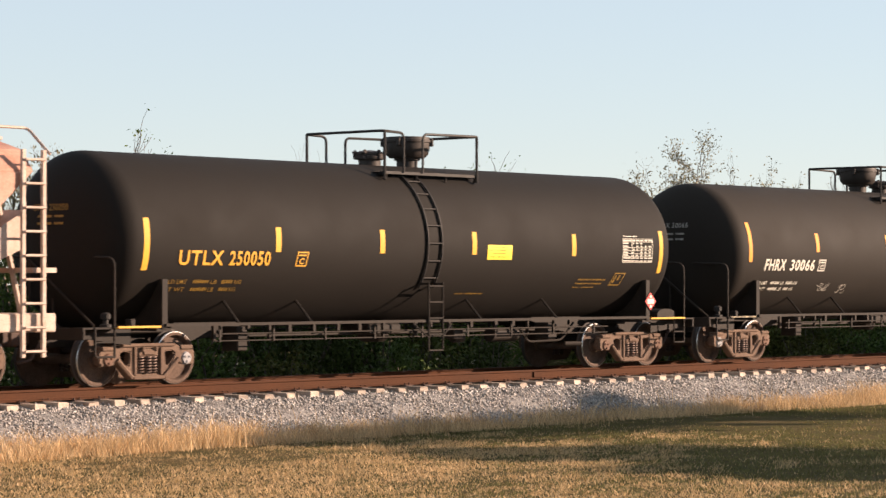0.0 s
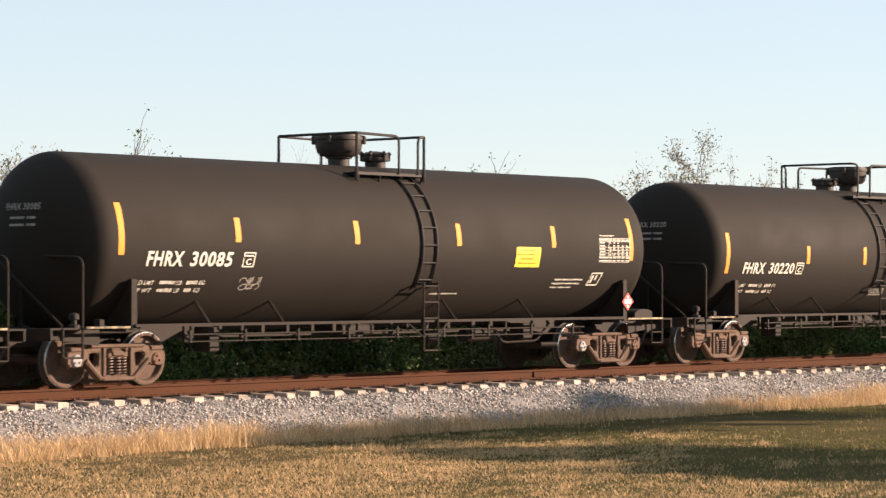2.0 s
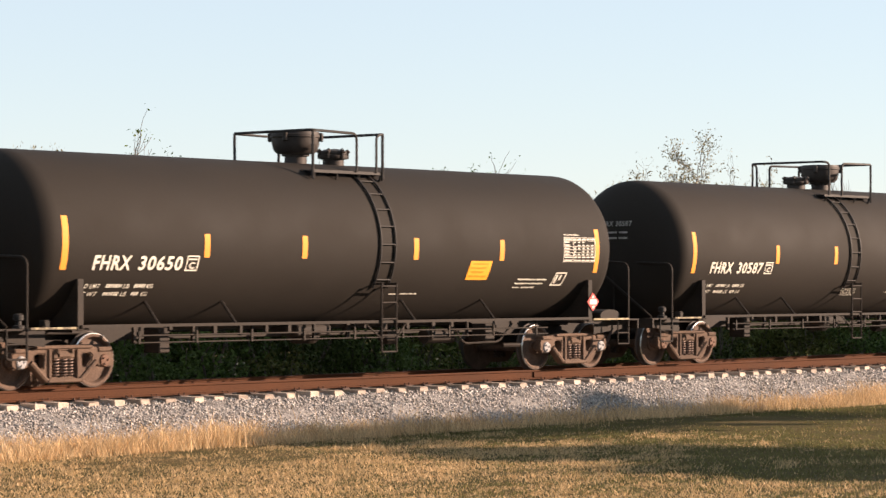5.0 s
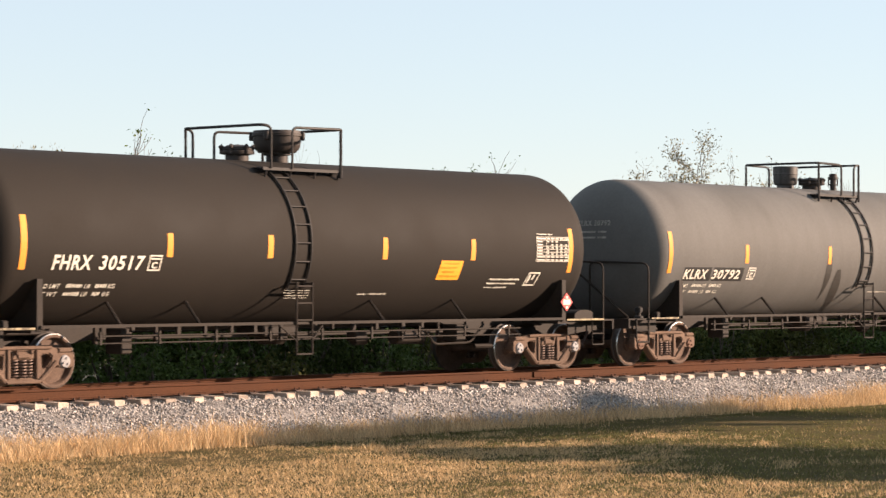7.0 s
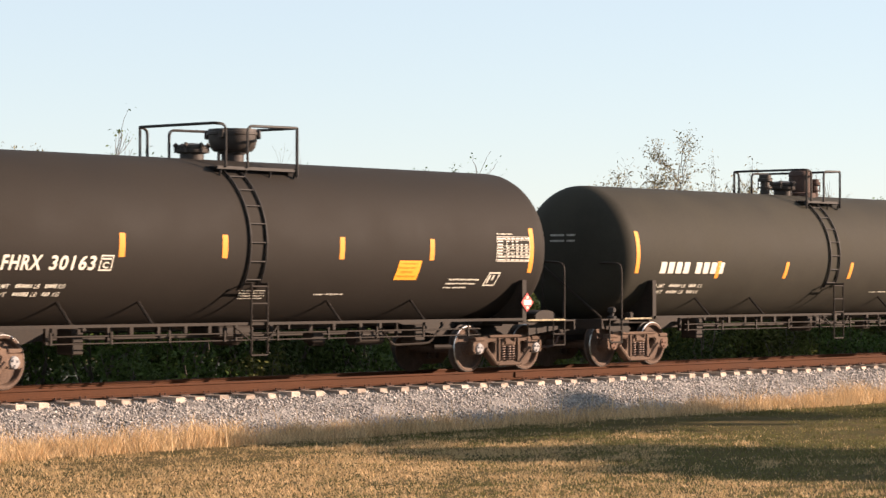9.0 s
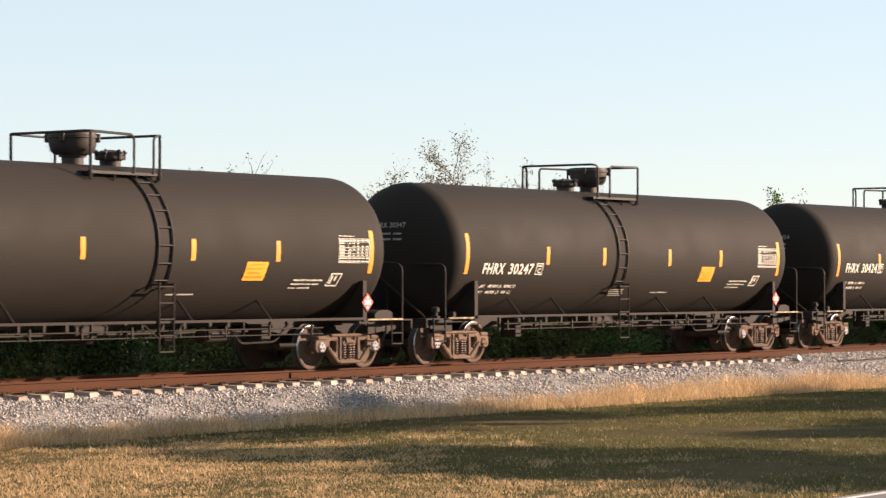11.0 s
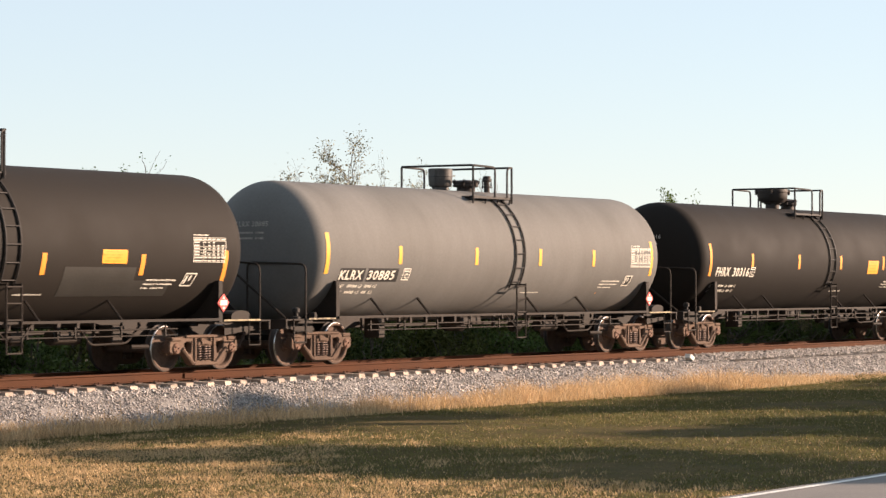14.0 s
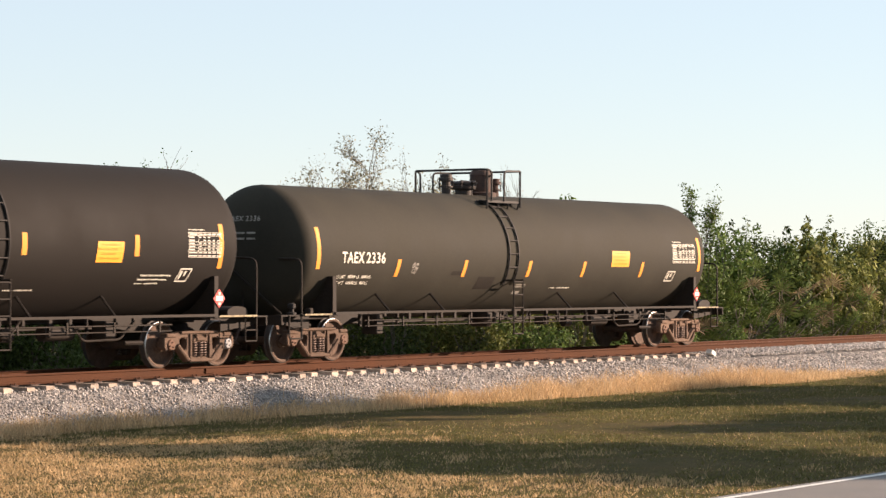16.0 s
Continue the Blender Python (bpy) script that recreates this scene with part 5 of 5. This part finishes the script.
def grass():
    n = 460000
    x = rng.uniform(17, 75, n)
    y = -2.0 - 16.1 * rng.random(n)
    ang = np.degrees(np.arctan2(x, y + 32.5))
    keep = (ang > 38) & (ang < 68)
    x, y = x[keep], y[keep]
    p = patch(x, y, 0.9)
    clump = patch(x, y, 5.0)
    fine = patch(x + 3.1, y - 1.7, 2.3) + 0.6 * patch(x - 9, y + 4, 7.3)
    h = rng.uniform(0.014, 0.055, len(x)) * (1.0 + 0.25 * p) * (0.65 + 1.0 * np.clip(clump, 0, 1) + 0.4 * np.clip(fine, 0, 1.5))
    tall = rng.random(len(x)) < 0.012
    h[tall] *= 2.4
    w = np.where(tall, 0.009, 0.017)
    straw = rng.random(len(x)) < np.clip((35.5 + 3.5 * p - x) / 9 - 0.65 * np.clip((-7.5 - y) / 4, 0, 1) + 0.28 + 0.42 * fine, 0.05, 0.95)
    for ok, mat, label in ((straw, M_BLADE, "short mown straw-coloured grass"), (~straw, M_BLADEG, "short mown dull green grass")):
        blades("short_grass", x[ok], y[ok], np.full(ok.sum(), GZ), h[ok], w[ok], 0.7, mat, label)
    # tall dry growth at the foot of the ballast
    n = 85000
    x = rng.uniform(18, 74, n)
    dens = np.interp(x, [18, 30, 35, 40, 47, 51, 54, 60, 63, 70, 74], [1, 1, 0.5, 0.45, 0.6, 0.9, 1, 1, 0.5, 0.15, 0.1])
    hh = np.interp(x, [18, 30, 34, 40, 47, 51, 60, 63, 68], [0.42, 0.38, 0.30, 0.30, 0.36, 0.46, 0.46, 0.28, 0.12])
    depth = np.interp(x, [18, 34, 45, 60, 74], [1.5, 1.2, 1.3, 2.0, 1.0])
    y = -1.85 - depth * rng.random(n) ** 1.3
    ok = (rng.random(n) < dens * (0.65 + 0.35 * patch(x, y, 2.2)))
    x, y, hh = x[ok], y[ok], hh[ok]
    tuft = 0.75 + 0.35 * patch(x, y, 3.1) + 0.2 * patch(x + 7, y, 8.0)
    h = hh * tuft * rng.uniform(0.35, 1.25, len(x)) ** 1.2 * np.clip(1.15 - (-1.85 - y) * 0.28, 0.25, 1)
    blades("tall_dry_grass", x, y, np.full(len(x), GZ + 0.02), h, rng.uniform(0.006, 0.014, len(x)), 0.8, M_DRY, "tall tan dry grass along the foot of the ballast", True)
    # stalks with a few seed heads
    n = 260
    x = rng.uniform(20, 64, n)
    y = rng.uniform(-3.6, -1.9, n)
    blades("dry_stalks", x, y, np.full(n, GZ), rng.uniform(0.4, 0.75, n), np.full(n, 0.012), 0.2, M_DRY, "thin dry weed stalks standing over the grass", True)


grass()


def leaf_cloud(centres, radii, count, size, seed, squash=0.8, shell=0.55):
    """Leaves (folded quads) scattered through the outer part of several clumps."""
    r = np.random.default_rng(seed)
    w = np.prod(radii, 1) ** 0.66
    which = r.choice(len(centres), count, p=w / w.sum())
    d = r.normal(size=(count, 3))
    d /= np.linalg.norm(d, axis=1)[:, None]
    rad = shell + (1 - shell) * r.random(count) ** 0.6 + r.normal(0, 0.07, count)
    c = centres[which] + d * radii[which] * rad[:, None]
    nrm = d * 0.7 + r.normal(0, 0.6, (count, 3)) + (0, 0, 0.35)
    nrm /= np.linalg.norm(nrm, axis=1)[:, None]
    t = np.cross(nrm, r.normal(size=(count, 3)))
    t /= np.linalg.norm(t, axis=1)[:, None]
    b = np.cross(nrm, t)
    s = size * r.uniform(0.55, 1.3, count)[:, None]
    v = np.stack([c - t * s * 0.5, c + b * s * 0.22, c + t * s * 0.5, c - b * s * 0.22], 1)
    return v.reshape(-1, 3), (np.arange(count) * 4)[:, None] + [0, 1, 2, 3]


def limb(bm, a, b, r0, r1, bendy, rnd):
    """A crooked tapering limb; returns its points."""
    a, b = Vector(a), Vector(b)
    pts = [a]
    n = 4
    for i in range(1, n + 1):
        p = a.lerp(b, i / n)
        if i < n:
            p += Vector((rnd.uniform(-1, 1), rnd.uniform(-1, 1), rnd.uniform(-0.5, 0.5))) * bendy * (b - a).length
        pts.append(p)
    d = (b - a).normalized()
    u = d.orthogonal().normalized()
    w = d.cross(u)
    rings = []
    for i, p in enumerate(pts):
        r = r0 + (r1 - r0) * i / n
        rings.append([bm.verts.new(p + (u * math.cos(k * 1.2566) + w * math.sin(k * 1.2566)) * r) for k in range(5)])
    for p, q in zip(rings, rings[1:]):
        for k in range(5):
            bm.faces.new((p[k], p[(k + 1) % 5], q[(k + 1) % 5], q[k]))
    bm.faces.new(rings[-1])
    return pts


def bush(x, y, z, w, h, leaves, seed, mat, size=0.13, label="dense green scrub bush beside the track"):
    rnd = random.Random(seed)
    thing = tagged(new("bush"), label, "bush", group="scrub along the track")
    thing.matrix_basis = pose(x, y, z)
    bm = bmesh.new()
    centres, radii = [], []
    for i in range(9):
        a = rnd.random() * 6.283
        rr = w * 0.5 * math.sqrt(rnd.random()) * 0.75
        hz = h * rnd.uniform(0.12, 0.84)
        c = Vector((rr * math.cos(a), rr * math.sin(a) * 0.8, hz))
        limb(bm, (c.x * 0.15, c.y * 0.15, -0.05), c, 0.035, 0.012, 0.08, rnd)
        centres.append(c)
        k = rnd.uniform(0.20, 0.34)
        radii.append((w * k, w * k, min(h * 0.26, hz * 0.95) * rnd.uniform(0.8, 1.2)))
    for i in range(5):                       # shoots that break the outline
        a = rnd.random() * 6.283
        rr = w * 0.4 * rnd.random()
        c = Vector((rr * math.cos(a), rr * math.sin(a), h * rnd.uniform(0.9, 1.12)))
        limb(bm, (c.x * 0.5, c.y * 0.5, h * 0.4), c, 0.02, 0.006, 0.06, rnd)
        centres.append(c - Vector((0, 0, 0.1)))
        radii.append((0.16, 0.16, 0.28))
    tagged(part("stem", bm, M_BARK, thing, "thin grey stems"), kind="stuff")
    v, f = leaf_cloud(np.array([tuple(c) for c in centres]), np.array(radii), leaves, size, seed)
    v[:, 2] = np.maximum(v[:, 2], 0.02)
    part("foliage", raw_mesh("foliage", v, f, mat), None, thing, "small leaves in uneven clumps")
    return thing


def scrub():
    r = random.Random(5)
    i = 0
    x = 23.0
    while x < 104:
        far = x > 66
        h = r.uniform(2.9, 3.6) if not far else r.uniform(3.3, 4.2)
        w = r.uniform(2.2, 3.2)
        n = 5200 if far else 3600
        bush(x, r.uniform(5.6, 6.6), -0.80, w, h, n, 100 + i, M_LEAF if r.random() < 0.55 else M_LEAFY, r.uniform(0.14, 0.24) if far else 0.13)
        if r.random() < 0.6:
            lh = r.uniform(1.0, 1.9)
            bush(x + r.uniform(-0.8, 0.8), r.uniform(4.3, 4.9), -0.85, r.uniform(1.3, 2.1), lh, 1500, 300 + i, M_LEAFY if r.random() < 0.25 else M_LEAF, 0.12, "low leafy weeds and saplings beside the ballast")
        if far or r.random() < 0.4:
            bush(x + 1.2, r.uniform(8.2, 9.5), -0.80, w * 1.2, h * r.uniform(1.02, 1.15), 3200, 500 + i, M_LEAF, 0.17, "tall green scrub bush behind the others")
        x += r.uniform(1.5, 2.1)
        i += 1


scrub()


def thicket():
    """Shaded undergrowth that closes the gaps behind the bushes."""
    r = np.random.default_rng(31)
    n = 60000
    x = r.uniform(20, 118, n)
    y = r.uniform(8.5, 13.5, n)
    z = -0.85 + r.random(n) * (2.4 + 0.5 * np.sin(x * 0.9) + 0.3 * np.sin(x * 2.3))
    a, tilt, s = r.random(n) * 6.283, r.uniform(-0.5, 0.9, n), r.uniform(0.16, 0.34, n)
    d = np.stack([np.cos(a) * np.cos(tilt), np.sin(a) * np.cos(tilt), np.sin(tilt)], -1) * s[:, None]
    side = np.stack([-np.sin(a), np.cos(a), r.uniform(-0.6, 0.6, n)], -1) * s[:, None] * 0.32
    c = np.stack([x, y, z], -1)
    v = np.stack([c - d * 0.5, c + side, c + d * 0.5, c - side], 1).reshape(-1, 3)
    ob = new("undergrowth", raw_mesh("undergrowth", v, (np.arange(n) * 4)[:, None] + [0, 1, 2, 3], M_LEAF))
    tagged(ob, "dense dark green undergrowth behind the scrub", "undergrowth", kind="stuff")


thicket()


def tree(x, y, z, h, spread, seed, leaves, mat, label, trunk=0.10, levels=3, size=0.10, wide=0.0, lean=0.45, low=0.35):
    """A tree grown limb by limb; leaves sit in small clumps at the twig ends."""
    rnd = random.Random(seed)
    thing = tagged(new("tree"), label, "tree")
    thing.matrix_basis = pose(x, y, z)
    bm = bmesh.new()
    ends = []

    def grow(p, d, length, r, lev):
        q = p + d * length
        pts = limb(bm, p, q, r, r * 0.55, 0.05, rnd)
        if lev == 0:
            ends.append(q)
            return
        for k in range(rnd.choice((3, 4)) if lev > 1 else 4):
            t = rnd.uniform(0.45, 1.0)
            s = pts[min(4, int(t * 4) + 1)]
            nd = (d + Vector((rnd.uniform(-1, 1) * spread, rnd.uniform(-1, 1) * spread, rnd.uniform(-0.25, 0.6)))).normalized()
            grow(s, nd, length * rnd.uniform(0.5, 0.72), r * 0.5, lev - 1)
            ends.append(s)
    base = h * 0.42
    for k in range(3):
        d = Vector((lean * ((k - 1) * 0.8 + rnd.uniform(-0.4, 0.4)), rnd.uniform(-0.3, 0.3), 1)).normalized()
        grow(Vector((rnd.uniform(-0.1, 0.1), 0, 0)), d, base, trunk, levels)
    top = float(np.percentile([p.z for p in ends], 97))
    fit, shift = Vector((h / top,) * 3), Vector()
    if wide:                                  # a crown of that width, over the foot
        xs = np.percentile([p.x for p in ends if p.z > top * 0.5], (3, 97))
        fit.x = fit.y = wide / (xs[1] - xs[0])
        shift.x = -(xs[0] + xs[1]) / 2 * fit.x
    for v in bm.verts:
        v.co = v.co * fit + shift * min(1.0, v.co.z / (top * 0.5))
    part("trunk", bm, M_BARK, thing, "grey trunks and bare twigs")
    e = np.array([tuple(p * fit + shift * min(1.0, p.z / (top * 0.5))) for p in ends])
    e = e[e[:, 2] > h * low]
    v, f = leaf_cloud(e, np.full((len(e), 3), 0.22), leaves, size, seed, shell=0.1)
    part("crown", raw_mesh("crown", v, f, mat), None, thing, "sparse small leaves")
    return thing


tree(57.2, 8.0, -0.8, 5.9, 0.95, 11, 9000, M_TWIGLEAF, "half-bare tree with sparse grey-green leaves and grey twigs", trunk=0.075, levels=5, size=0.09, wide=6.8, lean=0.8)
tree(61.4, 8.4, -0.8, 5.45, 0.8, 12, 1100, M_TWIGLEAF, "small half-bare tree with thin upright twigs", trunk=0.05, levels=4, size=0.085, wide=2.6)
tree(66.0, 8.0, -0.8, 5.3, 0.6, 13, 500, M_DEAD, "thin bare shrub with grey twigs", trunk=0.05, levels=3, size=0.07)
tree(33.4, 7.0, -0.8, 4.8, 0.8, 14, 4800, M_TWIGLEAF, "leafy small tree with a few bare twigs", trunk=0.08, levels=5, size=0.09, wide=3.4)
tree(36.6, 7.4, -0.8, 5.2, 0.6, 15, 1200, M_LEAF, "thin half-bare sapling with few leaves", trunk=0.05, levels=3, size=0.09)
tree(41.8, 8.2, -0.8, 5.1, 0.6, 16, 260, M_LEAF, "thin bare sapling with few leaves", trunk=0.022, levels=3, size=0.08)
tree(48.6, 8.4, -0.8, 5.25, 0.5, 17, 900, M_LEAF, "small half-bare tree among the scrub", trunk=0.05, levels=3, size=0.09)
tree(75.4, 7.6, -0.8, 5.3, 0.35, 18, 1100, M_LEAF, "slender sapling with a tuft of leaves on top", trunk=0.04, levels=3, size=0.12, wide=0.9, lean=0.1, low=0.8)


def palmetto(x, y, z, h, seed):
    """A clump of fan leaves on stalks."""
    rnd = random.Random(seed)
    thing = tagged(new("palmetto"), "green fan palmetto clump with some dead tan fronds", "palmetto", group="palmettos in the scrub")
    thing.matrix_basis = pose(x, y, z)
    stalks = bmesh.new()
    green, dead = bmesh.new(), bmesh.new()
    for i in range(20):
        a = rnd.random() * 6.283
        el = rnd.uniform(0.2, 1.3)
        L = h * rnd.uniform(0.5, 1.0)
        tip = Vector((math.cos(a) * math.cos(el), math.sin(a) * math.cos(el), math.sin(el))) * L
        rod(stalks, (0, 0, 0), tip, 0.018, 4, 0.01)
        m = tip.to_track_quat("X", "Z").to_matrix().to_4x4()
        m.translation = tip
        bm = dead if rnd.random() < 0.2 else green
        for k in range(15):
            b = radians(-125 + 250 * k / 14)
            r = rnd.uniform(0.45, 0.6)
            p = [Vector((0, 0, 0)), Vector((r * 0.5 * math.cos(b - 0.09), r * 0.5 * math.sin(b - 0.09), 0.02)), Vector((r * math.cos(b), r * math.sin(b), -0.10 * rnd.random())), Vector((r * 0.5 * math.cos(b + 0.09), r * 0.5 * math.sin(b + 0.09), 0.02))]
            bm.faces.new([bm.verts.new(m @ q) for q in p])
    tagged(part("stalk", stalks, M_BARK, thing), kind="stuff")
    tagged(part("frond", green, M_LEAF, thing, "green fan fronds"), kind="stuff")
    tagged(part("dead_frond", dead, M_DEAD, thing, "dead tan fronds"), kind="stuff")


for i, (x, y, h) in enumerate(((70.5, 5.0, 2.2), (73.6, 4.7, 2.6), (76.4, 4.9, 2.9), (78.5, 4.6, 2.0), (80.8, 5.0, 2.7), (83.6, 4.7, 2.3), (87.5, 5.2, 2.6), (90.6, 5.0, 2.2), (82.0, 6.2, 3.6), (75.2, 6.0, 3.8), (46.5, 4.6, 1.4), (67.4, 4.4, 1.3))):
    palmetto(x, y, -0.8, h, 40 + i)


def shade_tree(x, y, h, w, crown, seed, leaves=13000):
    """A roadside tree whose shadow falls over the grass; its crown spans the upper part."""
    rnd = random.Random(seed)
    thing = tagged(new("roadside_tree"), "tall green roadside tree with a leafy crown on a bare trunk", "tree", group="roadside trees")
    thing.matrix_basis = pose(x, y, GZ)
    bm = bmesh.new()
    limb(bm, (0, 0, -0.1), (0, 0, h * 0.6), 0.22, 0.12, 0.02, rnd)
    cs, rs = [], []
    for i in range(11):
        a = rnd.random() * 6.283
        rr = w * 0.5 * math.sqrt(rnd.random()) * 0.8
        c = Vector((rr * math.cos(a), rr * math.sin(a), h * (1 - crown) + h * crown * rnd.uniform(0.15, 0.85)))
        limb(bm, (0, 0, h * (1 - crown) * 0.9), c, 0.09, 0.02, 0.05, rnd)
        cs.append(tuple(c))
        rs.append((w * 0.24, w * 0.24, h * crown * 0.2))
    part("trunk", bm, M_BARK, thing, "grey trunk and limbs")
    v, f = leaf_cloud(np.array(cs), np.array(rs), leaves, 0.36, seed, shell=0.15)
    part("crown", raw_mesh("crown", v, f, M_LEAF), None, thing, "dense green leaves")


for i, (x, y, h, w, cr) in enumerate(SHADE):
    shade_tree(x, y, h, w, cr, 70 + i)


def marker_post():
    thing = tagged(new("marker_post"), "thin dark leaning trackside marker post", "post")
    thing.matrix_basis = pose(86.0, 6.0 - 2.6, -0.85)
    bm = bmesh.new()
    box(bm, -0.05, 0.05, -0.05, 0.05, -0.1, 1.75, 0.008, m=Matrix.Rotation(radians(-7), 4, "Y"))
    part("post", bm, M_FIT, thing)
    bm = bmesh.new()
    box(bm, -0.12, 0.12, -0.07, 0.07, 1.72, 2.05, 0.02, m=Matrix.Rotation(radians(-7), 4, "Y"))
    part("head", bm, M_FIT, thing, "dark square head")


marker_post()


def pale_block():
    bm = bmesh.new()
    box(bm, -0.12, 0.12, -0.09, 0.09, -0.06, 0.06, 0.012, m=Matrix.Rotation(radians(24), 4, "Y"))
    ob = new("stone_block", mesh_of("stone_block", bm, M_LINE))
    ob.matrix_basis = pose(61.1, -0.62, -0.2)
    tagged(ob, "pale weathered block lying on the ballast shoulder", "block")


pale_block()


def ties():
    """Wooden ties under the rails, their ends bare on the near side."""
    def piece(seed):
        rnd = random.Random(seed)
        bm = bmesh.new()
        box(bm, -0.115, 0.115, -1.30, 1.30, -0.18, 0, 0.012)
        for v in bm.verts:
            v.co += Vector((rnd.uniform(-0.01, 0.01), rnd.uniform(-0.03, 0.03), rnd.uniform(-0.008, 0.008)))
        return mesh_of("tie", bm, M_TIE)
    kinds = [piece(i) for i in range(5)]

    def plate_mesh():
        bm = bmesh.new()
        box(bm, -0.10, 0.10, -0.17, 0.17, 0, 0.02, 0.004)
        for sx in (-0.06, 0.06):
            for sy in (-0.10, 0.10):
                rod(bm, (sx, sy, 0.0), (sx, sy, 0.06), 0.014, 5)
        return mesh_of("tie_plate", bm, M_RUSTFIT)
    pm = plate_mesh()
    rnd = random.Random(9)
    x = 18.0
    while x < 120:
        dz = rnd.uniform(-0.01, 0.006)
        t = part("tie", kinds[rnd.randrange(5)], None, bed, "", pose(x + rnd.uniform(-0.04, 0.04), YC + rnd.uniform(-0.05, 0.05), -0.204 + dz - (0.07 if x > 61 else 0), 0, 0, rnd.uniform(-1, 1)))
        if x < 75:
            part("tie_plate", pm, None, t, "", pose(0, -0.755, 0.0))
        x += 0.585


ties()

# ---------- what moves ----------
SPEED = 17.97


def motions():
    """The train runs at one speed towards -X; every wheelset turns as it rolls."""
    turn = SPEED / 0.457                              # radians a second
    spin = [(f / FPS, f / FPS * turn) for f in range(0, int(16 * FPS) + 1)]
    for car, x0 in TRAIN:
        for wheels in [o for o in car.children if o.name.startswith("wheelset")]:
            p = wheels.matrix_basis.translation.copy()
            walk(wheels, [(t, Matrix.Translation(p) @ Matrix.Rotation(-a, 4, "Y")) for t, a in spin])
        walk(car, [(0.0, pose(x0, YC, 0)), (8.0, pose(x0 - 8 * SPEED, YC, 0)), (16.0, pose(x0 - 16 * SPEED, YC, 0))])


motions()
